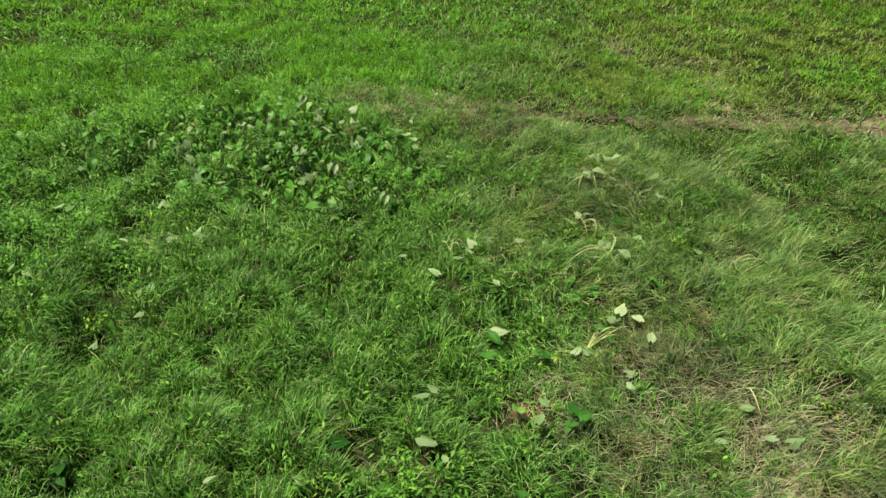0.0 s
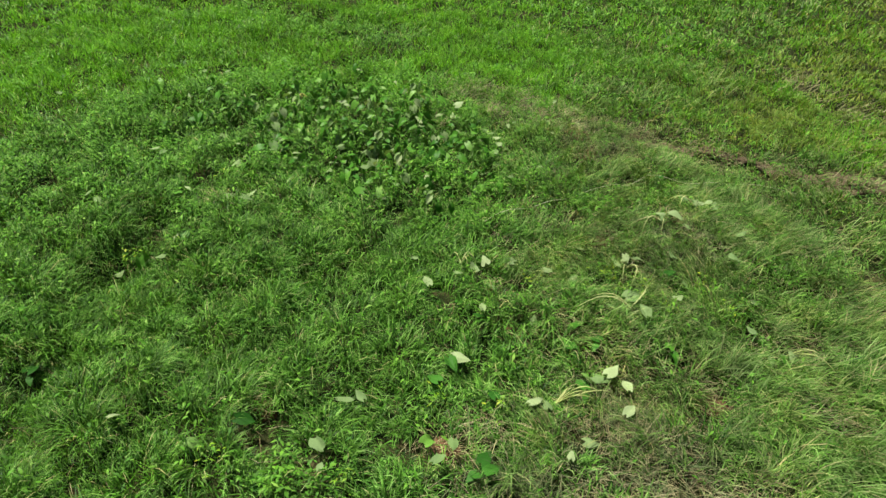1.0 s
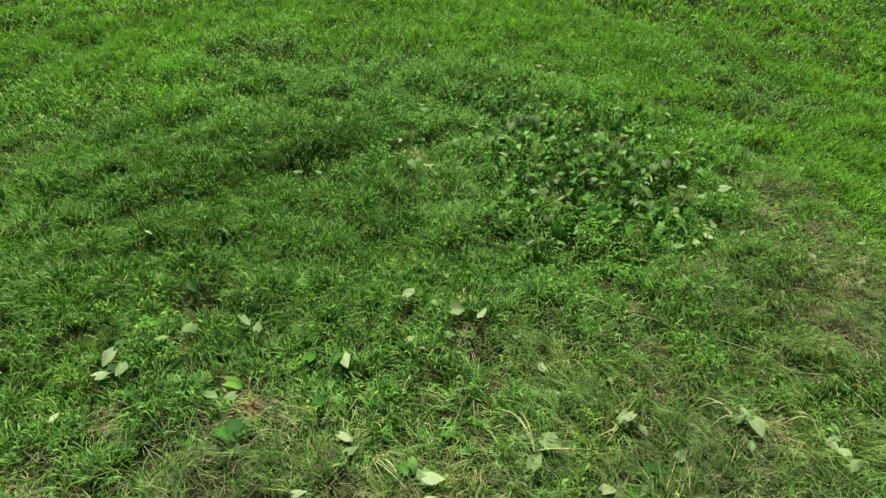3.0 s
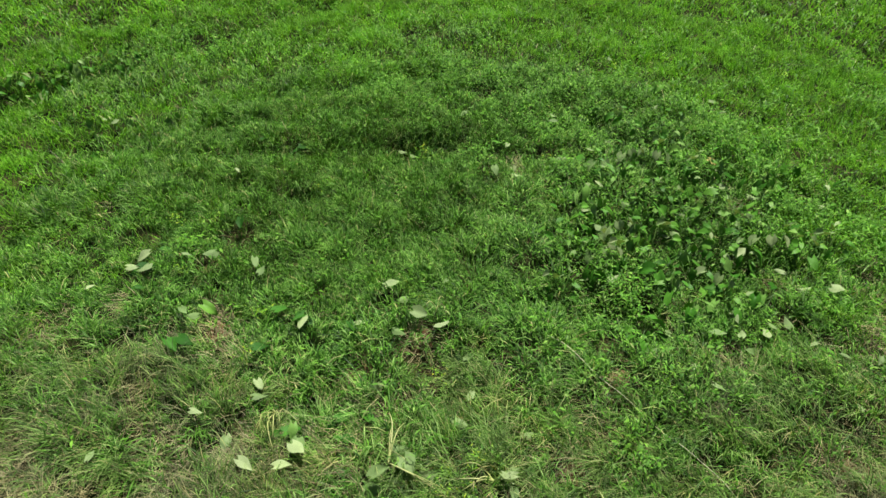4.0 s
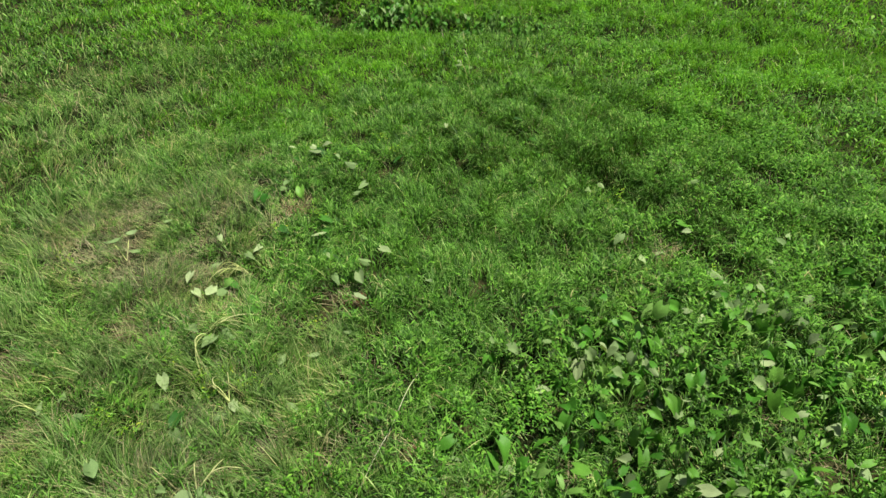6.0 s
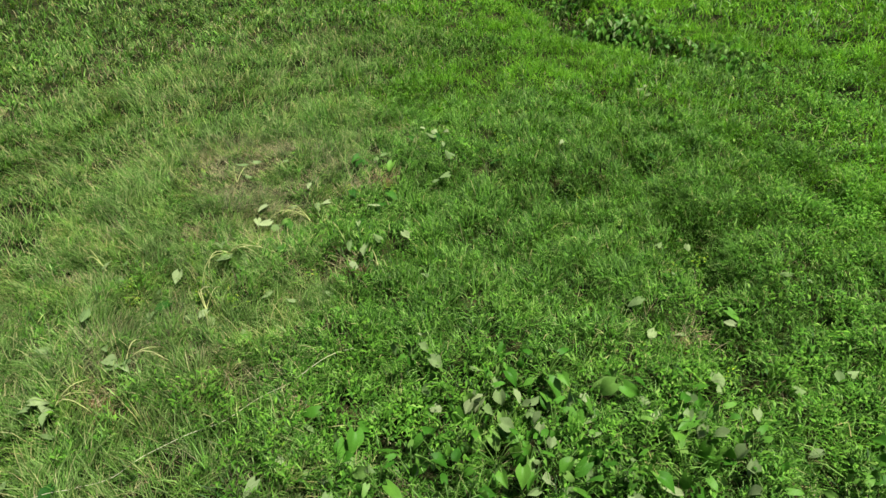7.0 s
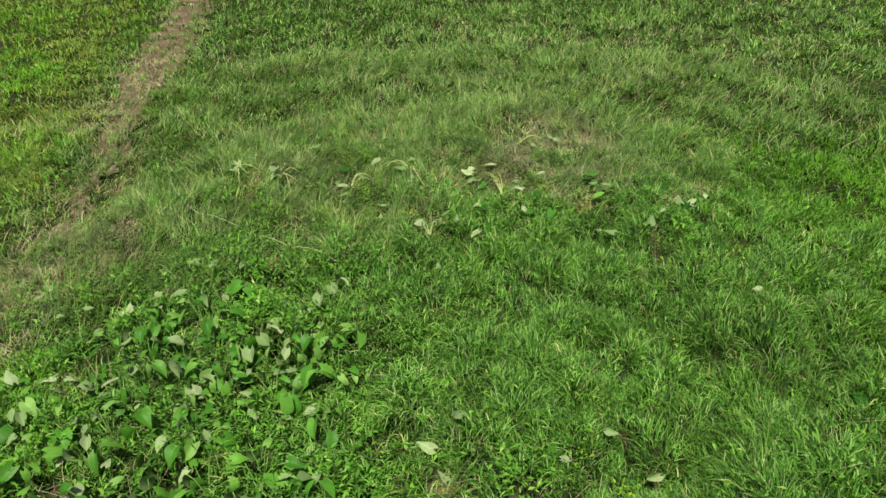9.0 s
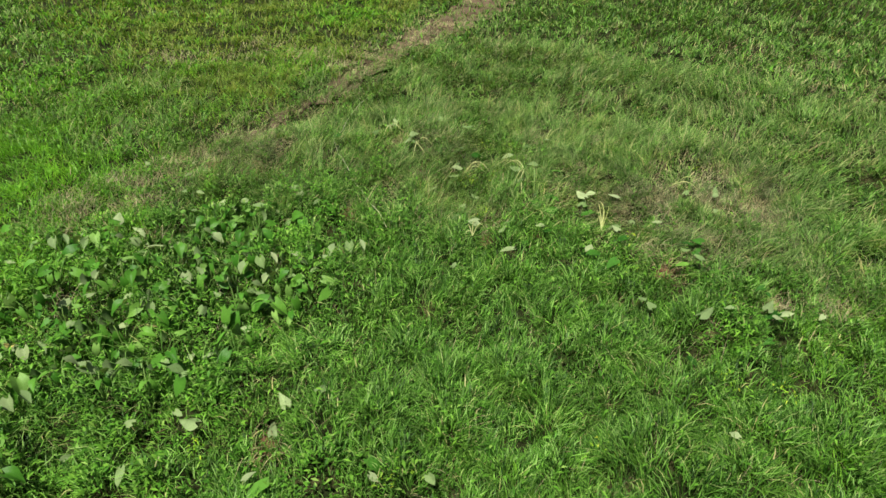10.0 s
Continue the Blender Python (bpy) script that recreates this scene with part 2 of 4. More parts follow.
LEAVES_EAST = [
    (2.95, 0.70, 0.03, 139, 0.21), (2.25, 0.11, -0.13, 112, 0.15), (3.20, 0.80, 0.03, 153, 0.19),     (3.56, 1.28, 0.03, 109, 0.21), (3.04, 1.02, -0.21, 120, 0.21), (2.36, 1.08, -0.11, 82, 0.18), (3.38, 0.63, -0.11, 118, 0.18),
    (3.19, 0.65, -0.07, 142, 0.16), (4.75, 1.05, -0.16, 286, 0.18), (3.59, 1.58, 0.03, 322, 0.13),     (4.93, 1.22, -0.10, 263, 0.18), (4.44, 1.44, -0.12, 164, 0.16), ]
LEAVES_ROPE = [
    (2.70, 1.73, -0.10, 153, 0.21), (2.94, 1.82, -0.02, 15, 0.15), (3.28, 2.06, 0.07, 122, 0.19), (3.97, 2.95, 0.18, 44, 0.17),
    (3.98, 2.35, 0.22, 117, 0.20), (2.60, 1.68, -0.18, 287, 0.12), (3.10, 3.72, 0.02, 1, 0.16), (2.81, 1.72, -0.01, 71, 0.16),
    (3.05, 2.88, 0.17, 54, 0.17), (2.97, 2.76, 0.14, 106, 0.14), (3.31, 3.52, 0.12, 360, 0.17), (3.29, 2.69, 0.21, 145, 0.12),
    (3.08, 4.29, -0.08, 279, 0.16), (3.52, 3.62, 0.10, 106, 0.18), (2.66, 2.14, -0.12, 268, 0.14), (4.41, 1.96, -0.12, 13, 0.12),
    (2.20, 1.76, -0.12, 154, 0.14)]
LEAVES_SOUTH = [
    (1.56, -2.89, 0.17, 117, 0.12), (1.94, -3.40, 0.11, 130, 0.17), (1.39, -2.70, 0.08, 333, 0.21), (1.94, -3.24, 0.30, 359, 0.21),
    (1.77, -3.40, 0.20, 327, 0.21), (1.24, -2.13, 0.09, 38, 0.18), (0.16, -6.33, -0.10, 70, 0.11), (1.31, -1.99, 0.03, 168, 0.14)]
LEAVES_MIDDLE = [
    (1.03, -0.31, 0.15, 141, 0.20), (1.68, 0.09, 0.12, 110, 0.16), (1.53, 0.86, -0.08, 178, 0.21),
    (1.90, -1.05, 0.19, 8, 0.20), (1.38, 0.46, 0.14, 129, 0.18), (1.32, -0.05, 0.23, 340, 0.16),     (1.77, -0.35, 0.16, 122, 0.13), (0.57, 0.18, 0.05, 3, 0.11), (2.01, 1.05, -0.12, 5, 0.15)]
LEAVES_NORTH_A = [
    (0.04, 3.60, -0.02, 178, 0.13), (0.44, 3.41, -0.24, 78, 0.20), (0.86, 3.47, -0.08, 86, 0.20), (0.10, 3.37, -0.04, 115, 0.20),
    (0.51, 5.28, -0.21, 74, 0.18), (0.42, 6.21, -0.30, 270, 0.17), (1.92, 2.81, -0.21, 7, 0.17), (-0.18, 3.51, 0.05, 39, 0.16),
    (0.13, 3.75, -0.16, 287, 0.17), (-0.14, 3.89, -0.03, 13, 0.18), (0.19, 2.85, -0.18, 33, 0.13), (0.30, 2.83, -0.18, 351, 0.14),
    (0.70, 3.14, -0.04, 176, 0.16), (0.66, 2.74, -0.03, 172, 0.13), (2.08, 4.32, 0.07, 125, 0.16), (0.66, 3.65, -0.25, 10, 0.12),
    (0.48, 4.85, -0.16, 227, 0.11), (0.28, 3.13, -0.17, 39, 0.15), (0.66, 5.76, -0.37, 135, 0.14)]
LEAVES_NORTH_B = [
    (0.03, 6.09, -0.13, 81, 0.13), (0.73, 7.11, -0.16, 350, 0.14), (0.24, 5.25, -0.17, 346, 0.17), (0.47, 3.16, -0.16, 96, 0.12),
    (-0.15, 4.37, -0.05, 307, 0.12)]
LEAVES_WEST_A = [
    (-1.97, -0.05, 0.04, 35, 0.19), (-2.96, 0.74, -0.08, 113, 0.21), (-2.22, 0.25, -0.15, 69, 0.20), (-0.26, -3.47, 0.11, 71, 0.11),
    (-2.96, 0.87, -0.11, 276, 0.12), (-1.01, -6.63, -0.20, 354, 0.17), (-1.08, -6.91, -0.29, 58, 0.11), (-1.20, -6.43, -0.29, 355, 0.15),
    (-3.71, 0.65, -0.03, 214, 0.17), (-2.69, 1.17, 0.00, 164, 0.14), (-3.55, -1.19, -0.05, 346, 0.15), (-0.56, 1.17, -0.06, 32, 0.13),
    (-4.19, 0.25, -0.02, 234, 0.15), (-3.00, -0.20, -0.10, 0, 0.14), (-2.49, 0.10, -0.24, 41, 0.17), (-4.77, -0.22, -0.21, 135, 0.11),
    (-7.06, 0.66, -0.12, 221, 0.12), (-4.06, 0.28, 0.00, 281, 0.17), (-3.82, -1.15, 0.02, 268, 0.12)]
LEAVES_WEST_B = [
    (-2.32, -1.04, -0.24, 274, 0.13), (-3.33, 1.13, -0.05, 107, 0.15), (-2.08, -1.49, -0.05, 250, 0.13), (-2.43, -1.82, -0.05, 103, 0.15)]
LEAVES_PATCH_A = [
    (-0.87, 1.63, -0.01, 101, 0.17), (-0.22, 1.73, -0.11, 114, 0.12), (-2.10, 2.68, -0.09, 248, 0.18), (-0.39, 2.06, -0.10, 136, 0.18),
    (-0.60, 1.49, -0.02, 180, 0.13), (-1.28, 1.79, -0.06, 282, 0.17), (-2.42, 1.43, -0.09, 239, 0.16), (-1.76, 1.41, -0.13, 131, 0.16),
    (-1.57, 2.10, 0.02, 101, 0.14), (-1.44, 2.51, 0.08, 277, 0.16), (-2.71, 1.46, 0.04, 90, 0.16), (-2.68, 2.30, 0.06, 167, 0.17),
    (-1.56, 2.66, 0.04, 60, 0.17), (-1.29, 1.66, 0.07, 240, 0.14), (-1.84, 1.62, -0.15, 225, 0.16), (-1.97, 2.62, -0.07, 159, 0.16),
    (-1.99, 2.37, -0.02, 79, 0.16), (-2.32, 1.30, -0.06, 170, 0.13), (-1.93, 1.89, 0.00, 215, 0.15)]
LEAVES_PATCH_B = [
    (-5.18, 1.86, -0.04, 160, 0.13), (-3.83, 1.31, -0.05, 24, 0.15)]
LEAVES_NORTHWEST_A = [
    (-0.26, 3.93, 0.17, 59, 0.13), (-2.09, 4.24, -0.18, 193, 0.21), (-1.30, 4.68, -0.05, 51, 0.20), (-1.47, 3.50, 0.20, 147, 0.21),
    (-3.50, 4.60, 0.08, 10, 0.14), (-2.74, 4.72, -0.06, 324, 0.12), (-2.58, 2.99, 0.23, 5, 0.13), (-0.50, 4.12, -0.11, 220, 0.17),
    (-1.24, 4.33, -0.15, 122, 0.17), (-1.99, 3.40, 0.07, 196, 0.13), (-1.20, 4.46, -0.24, 233, 0.17), (-0.75, 3.67, 0.13, 313, 0.16),
    (-1.30, 3.34, 0.19, 187, 0.15), (-1.66, 3.46, 0.07, 337, 0.14), (-0.20, 4.72, -0.11, 263, 0.12), (-1.74, 3.12, -0.06, 19, 0.12),
    (-2.99, 2.77, 0.18, 196, 0.13), (-2.86, 3.15, 0.10, 209, 0.18), (-3.04, 4.52, 0.11, 133, 0.12)]
LEAVES_NORTHWEST_B = [
    (-0.27, 5.08, -0.12, 353, 0.14), (-5.78, 2.78, 0.12, 103, 0.14), (-5.40, 2.99, 0.02, 44, 0.15), (-2.87, 3.59, -0.02, 99, 0.18),
    (-1.51, 3.66, 0.18, 281, 0.13), (-1.35, 3.99, -0.05, 255, 0.14), (-2.42, 3.55, -0.05, 173, 0.16), (-3.50, 3.03, -0.05, 139, 0.13)]
# single taro plants, by the middle of their largest leaf
MEADOW_TARO_A = [
    (-3.10, -0.32, -0.05, 152, 0.30), (0.42, -3.21, -0.01, 24, 0.17), (1.89, -1.16, 0.18, 329, 0.28), (2.16, -2.07, 0.17, 86, 0.25),
    (2.80, -2.07, 0.13, 74, 0.25), (3.03, -0.45, -0.14, 141, 0.22), (2.63, 0.14, -0.03, 234, 0.30), (-0.74, 3.22, -0.00, 172, 0.24),
    (-1.17, 2.13, -0.01, 154, 0.21), (-2.69, 1.56, 0.07, 50, 0.26), (1.81, -3.27, 0.15, 143, 0.25), (0.67, -2.78, 0.03, 30, 0.30),
    (1.73, -1.38, 0.19, 159, 0.29), (-2.62, 1.31, 0.01, 283, 0.30), (1.45, -0.25, 0.08, 100, 0.17), (1.81, -0.42, 0.16, 60, 0.17),
    (2.21, -3.05, 0.22, 141, 0.15), (2.69, -1.97, 0.23, 84, 0.27), (2.36, -1.25, 0.13, 140, 0.21)]
MEADOW_TARO_B = [
    (2.90, 0.21, -0.02, 146, 0.29), (2.70, -0.01, -0.09, 140, 0.25), (3.38, 1.81, 0.04, 72, 0.24), (3.70, 0.54, 0.02, 92, 0.27),
    (-1.05, 3.09, 0.16, 76, 0.29), (-0.77, 3.34, 0.13, 114, 0.30), (-2.10, -4.40, -0.22, 148, 0.22), (-1.71, -4.01, -0.19, 178, 0.30),
    (-1.81, -3.30, -0.25, 113, 0.27), (1.12, -3.15, -0.04, 94, 0.25), (-2.23, -0.98, -0.15, 266, 0.20), (-2.70, 3.24, 0.02, 28, 0.15),
    (1.42, -3.37, -0.01, 146, 0.16), (-1.98, 2.14, -0.09, 4, 0.18), (-0.80, 2.52, 0.03, 281, 0.18), (-2.29, -0.51, -0.13, 114, 0.15),
    (2.58, 4.23, 0.06, 86, 0.20), (-3.11, 1.79, 0.10, 219, 0.17), (-5.08, 1.85, -0.11, 232, 0.18)]
PATCH_PLANTS = [
    (-2.69, 1.12), (-2.79, 2.28), (-3.29, 2.55), (-1.0, 3.3), (-2.16, 4.61), (-4.75, 1.24), (-5.99, 1.85), (-2.34, 5.3),
    (-2.49, 2.65), (-1.56, 2.64), (-2.09, 3.22), (-0.91, 3.0), (-1.45, 3.57), (-0.6, 3.34), (-3.07, 3.44), (-0.22, 3.01),
    (-2.09, 4.13), (-0.99, 2.26), (-0.74, 3.82), (-0.27, 3.39), (-1.62, 2.31), (-1.93, 2.07), (-1.63, 3.22), (-0.87, 1.62),
    (-2.31, 2.07), (-1.73, 1.67), (-2.62, 1.65), (-2.96, 1.73), (-3.29, 1.62), (-1.18, 2.81), (-1.86, 2.57), (-3.46, 2.11),
    (-4.19, 1.85), (-2.99, 1.35)]
BANK_PLANTS = [
    (2.01, -11.51), (0.94, -10.14), (0.06, -9.86), (-0.83, -9.61), (-1.57, -9.14), (-2.2, -8.7), (-2.79, -8.11), (-1.33,
    -6.15), (-0.92, -6.81), (-1.8, -5.57), (-4.39, -7.24), (-3.31, -4.66), (-4.32, -3.07), (-3.78, -3.78), (1.58, -12.19),
    (-0.21, -10.36), (0.5, -10.0), (-0.5, -9.8), (-0.14, -6.56), (-0.75, -6.33), (-3.92, -3.24), (-2.42, -1.64)]
# trodden gaps in the grass: x, y, radius
BARE_SPOTS = [
    (-0.4, -10.1, 0.55), (0.4, -10.0, 0.5), (-1.1, -9.6, 0.5), (0.9, -10.2, 0.45), (1.7, -11.7, 0.5),
    (4.35, 0.15, 0.25), (4.02, -1.25, 0.5), (4.65, -1.0, 0.55), (4.45, -1.8, 0.55), (3.6, -1.7, 0.35), (5.1, -1.4, 0.45), (3.5, -0.9, 0.3), (2.26, -1.98, 0.28),
    (3.3, -2.16, 0.25), (2.2, -0.2, 0.24), (1.5, 0.25, 0.26), (2.38, 2.26, 0.24), (1.18, 4.85, 0.3), (0.8, 5.4, 0.25), (2.3, -3.3, 0.25), (2.5, -1.55, 0.22),
    (2.87, -3.85, 0.4), (4.64, -2.5, 0.5), (0.25, 3.65, 0.3), (2.82, 2.47, 0.28), (3.0, 3.2, 0.3), (2.15, 2.4, 0.2), (1.0, 2.45, 0.2), (1.95, 4.8, 0.35),
    (-2.6, 0.1, 0.2), (0.45, -2.45, 0.2), (2.65, -2.2, 0.2), (-0.45, 3.0, 0.25), (-1.24, 4.0, 0.25), (5.1, 1.5, 0.3), (3.25, 0.55, 0.16)]
RED_SPOTS = [
    (2.26, -1.98), (2.2, -0.2), (1.5, 0.25), (2.38, 2.26), (1.18, 4.85), (0.8, 5.4), (4.35, 0.15), (2.82, 2.47), (1.0, 2.45), (3.0, 3.2), (0.45, -2.45), (-2.6, 0.1)]
LIME_SPOTS = [
    (0.86, -3.73), (1.74, -2.84), (1.93, -1.59), (2.51, -1.38), (3.18, 1.26), (2.97, 1.1), (3.5, 1.0), (3.82, 1.82), (3.1, 1.43), (2.75, 1.36), (1.0, 2.9),
    (1.94, 0.68), (4.17, 1.55), (2.65, 1.38), (-2.24, -1.18), (-0.77, -2.52), (0.58, -3.2), (-2.58, -1.52)]


def bare(x, y):
    gap = np.zeros(np.shape(x))
    for bx, by, r in BARE_SPOTS:
        d = np.hypot(x - bx, (y - by) * 1.2) + 0.25 * (drift(x, y, 0.25, 6) - 0.5)
        gap = np.maximum(gap, 1 - smooth(d, 0.4 * r, 1.3 * r))
    u, v = (x + 2.1) * 0.94 - (y - 2.75) * 0.34, (x + 2.1) * 0.34 + (y - 2.75) * 0.94
    crowd = 0.54 * np.exp(-(u / 1.5) ** 2 - (v / 1.0) ** 2) * smooth(drift(x, y, 0.3, 5), 0.3, 0.7)
    d, along = line_gap(x, y, PATH_LINE)
    trodden = (1 - smooth(d + 0.7 * (drift(x, y, 0.5, 7) - 0.5), 0.25, 1.25)) * (0.5 + 0.24 * smooth(along, 0.3, 0.65))
    return np.maximum(gap * np.where(np.asarray(x) < 0, 0.5, 0.68), trodden), crowd


# where the grass has dried: x, y, radius
DRY_SPOTS = [(4.2, -1.3, 0.9), (4.9, -1.6, 0.75), (3.5, -0.5, 0.4), (4.25, -2.9, 0.6), (5.5, -4.4, 0.6), (5.25, -2.3, 0.6), (3.8, 0.9, 0.4), (1.7, 4.8, 0.5),
             (1.0, 3.5, 0.3), (3.4, 2.8, 0.4), (0.5, 5.2, 0.5), (3.1, 1.9, 0.35), (3.4, -3.9, 0.45), (3.1, -2.2, 0.5), (5.6, 3.2, 0.5)]


def dried(x, y):
    spot = sum(np.exp(-((x - sx) ** 2 + (y - sy) ** 2) / (r * r)) for sx, sy, r in DRY_SPOTS)
    return 0.62 * np.clip(spot, 0, 1) * smooth(drift(x, y, 0.4, 0), 0.1, 0.6)


# ---- grass pressed down under lying leaves ----
ALL_PALE = {"straw": LEAVES_STRAW, "east": LEAVES_EAST, "rope": LEAVES_ROPE, "south": LEAVES_SOUTH, "middle": LEAVES_MIDDLE, "north": LEAVES_NORTH_A + LEAVES_NORTH_B,
            "west": LEAVES_WEST_A + LEAVES_WEST_B, "patch": LEAVES_PATCH_A + LEAVES_PATCH_B, "northwest": LEAVES_NORTHWEST_A + LEAVES_NORTHWEST_B}
MEADOW_TARO = MEADOW_TARO_A + MEADOW_TARO_B
CELL, REACH = 0.025, 8.2
PRESSED = np.full((int(2 * REACH / CELL), int(2 * REACH / CELL)), 9.0)


def press_down(x, y, top, wide):
    n, k = int(wide / CELL) + 1, int((x + REACH) / CELL)
    m = int((y + REACH) / CELL)
    for i in range(k - n, k + n + 1):
        for j in range(m - n, m + n + 1):
            if (i - k) ** 2 + (j - m) ** 2 <= n * n and 0 <= i < len(PRESSED) and 0 <= j < len(PRESSED):
                PRESSED[i, j] = min(PRESSED[i, j], top)


def lying_height(x, y, z):
    soil = float(rise(np.array(x), np.array(y)))
    return min(max(z, soil + 0.07), soil + 0.27)


for area, rows in (*ALL_PALE.items(), ("taro", MEADOW_TARO)):
    for x, y, z, heading, length in rows:
        press_down(x, y, lying_height(x, y, z) - float(rise(np.array(x), np.array(y))), (1.25 if area == "straw" else 0.45) * length + 0.01)


# grass trodden round two of the uprooted plants
press_down(2.98, -0.72, 0.1, 0.26)
press_down(4.6, -1.4, 0.13, 0.32)


def headroom(x, y):
    """Height over the soil to which the grass may rise."""
    i, j = ((np.asarray(v) + REACH) / CELL for v in (x, y))
    inside = (i >= 0) & (j >= 0) & (i < len(PRESSED)) & (j < len(PRESSED))
    trodden = 0.085 / np.maximum(bare(x, y)[0], 0.01)
    return np.where(inside, np.minimum(trodden, PRESSED[np.clip(i, 0, len(PRESSED) - 1).astype(int), np.clip(j, 0, len(PRESSED) - 1).astype(int)]), trodden)


# ---- mesh helpers ----
def mesh_of(name, verts, faces, material, smooth_shade=True):
    me = bpy.data.meshes.new(name)
    me.from_pydata(verts, [], faces)
    me.materials.append(material)
    if smooth_shade:
        me.polygons.foreach_set("use_smooth", np.ones(len(me.polygons), bool))
    return me


def strips(name, rows, material, label, category):
    """One mesh of many ribbons: rows is a list of left and right edge points, the last row a single tip."""
    n, k = len(rows[-1][0]), len(rows) - 1
    per = 2 * k + 1
    co = np.empty((n, per, 3), np.float32)
    for r, row in enumerate(rows[:-1]):
        co[:, 2 * r], co[:, 2 * r + 1] = row
    co[:, -1] = rows[-1][0]
    first = (np.arange(n) * per)[:, None]
    quads = [first + np.array([[2 * r, 2 * r + 1, 2 * r + 3, 2 * r + 2]]) for r in range(k - 1)]
    tip = first + np.array([[2 * k - 2, 2 * k - 1, 2 * k]])
    loops = np.concatenate([*quads, tip], 1)
    size = loops.shape[1]
    me = bpy.data.meshes.new(name)
    me.vertices.add(n * per)
    me.vertices.foreach_set("co", co.ravel())
    me.loops.add(n * size)
    me.loops.foreach_set("vertex_index", loops.ravel().astype(np.int32))
    starts = [4 * r for r in range(k)]
    me.polygons.add(n * k)
    me.polygons.foreach_set("loop_start", (np.arange(n)[:, None] * size + np.array(starts)).ravel().astype(np.int32))
    me.materials.append(material)
    me.update(calc_edges=True)
    return tagged(new(name, me), label, category, kind="stuff")


def ribbons(name, p, length, width, turn, lean, curl, material, label, category, steps=2, lift=0.0, sway=0.0):
    """Grass blades: p rooted points, bending over towards turn, narrowing to a tip."""
    d = np.stack([np.cos(turn), np.sin(turn), 0 * turn], 1)
    twist = turn + rng.normal(0, 0.5, len(turn))
    s = np.stack([-np.sin(twist), np.cos(twist), 0 * turn], 1)
    up = np.array([[0, 0, 1.0]])
    room = headroom(p[:, 0], p[:, 1])
    length, lift = length * np.clip(room / (length * (0.12 + np.clip(np.cos(lean + 0.5 * curl), 0, 1))), 0.3, 1.0), np.minimum(lift, 0.5 * room)
    at = np.stack([p[:, 0], p[:, 1], rise(p[:, 0], p[:, 1]) + lift], 1)
    rows = []
    for k in range(steps):
        half = (width * (1.0 - 0.32 * k / max(1, steps - 1)) * (0.75 if k == 0 else 1.0))[:, None] / 2
        rows.append((at - s * half, at + s * half))
        a = (lean + curl * k / max(1, steps - 1))[:, None]
        at = at + (length / steps)[:, None] * (np.sin(a) * d + np.cos(a) * up)
        if sway:
            at = at + s * rng.normal(0, sway, len(turn))[:, None]
    rows.append((at, at))
    return strips(name, rows, material, label, category)


def scatter(inner, outer, density):
    n = int(density * math.pi * (outer * outer - inner * inner))
    r = np.sqrt(rng.random(n) * (outer * outer - inner * inner) + inner * inner)
    a = rng.random(n) * 2 * math.pi
    return np.stack([r * np.cos(a), r * np.sin(a)], 1)


def tufts(inner, outer, density, per, spread):
    """Points in tufts, with each tuft's own random numbers."""
    c = scatter(inner, outer, density / per)
    own = rng.random((len(c), 4))
    p = np.repeat(c, per, 0)
    off = rng.normal(0, spread, p.shape)
    return p + off, np.repeat(own, per, 0)


# ---- ground ----
def build_ground():
    side = np.concatenate([-np.geomspace(900, 26.5, 16), np.concatenate([np.arange(-26, -8.9, 0.6), np.arange(-8.6, 8.61, 0.2), np.arange(9.2, 26.1, 0.6)]), np.geomspace(26.5, 900, 16)])
    gx, gy = np.meshgrid(side, side, indexing="ij")
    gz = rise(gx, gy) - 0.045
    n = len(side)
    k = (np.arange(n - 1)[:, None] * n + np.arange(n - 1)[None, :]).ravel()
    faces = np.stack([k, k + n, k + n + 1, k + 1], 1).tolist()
    me = mesh_of("ground", np.stack([gx, gy, gz], -1).reshape(-1, 3).tolist(), faces, SHADED_SOIL)
    tagged(new("ground", me), "soil and thatch under the meadow, coloured near black as shade", "ground", kind="structure")
    # the footpath: a strip of trodden earth with a ragged edge
    rows, across = 420, 9
    verts = []
    seg = [math.hypot(b[0] - a[0], b[1] - a[1]) for a, b in zip(PATH_LINE[2:], PATH_LINE[3:])]
    for i in range(rows):
        s = i / (rows - 1) * sum(seg)
        q = 2
        while q - 2 < len(seg) - 1 and s > seg[q - 2]:
            s -= seg[q - 2]
            q += 1
        (ax, ay), (bx, by) = PATH_LINE[q], PATH_LINE[q + 1]
        f = s / seg[q - 2]
        cx, cy = ax + (bx - ax) * f, ay + (by - ay) * f
        nx, ny = -(by - ay) / seg[q - 2], (bx - ax) / seg[q - 2]
        for j in range(across):
            v = j / (across - 1) * 2 - 1
            ragged = 0.05 + 0.72 * min(1, i / 150) + 0.6 * (float(drift(cx + 3 * v, cy, 0.35, 6)) - 0.5)
            x, y = cx + nx * v * ragged, cy + ny * v * ragged
            verts.append((x, y, float(rise(x, y)) + 0.012 + 0.05 * (1 - v * v) * 0.6 * float(drift(x, y, 0.2, 2))))
    faces = [(i * across + j, i * across + j + 1, (i + 1) * across + j + 1, (i + 1) * across + j) for i in range(rows - 1) for j in range(across - 1)]
    tagged(new("footpath", mesh_of("footpath", verts, faces, TRODDEN)), "narrow footpath of trodden bare earth through the meadow", "path", kind="structure")


build_ground()


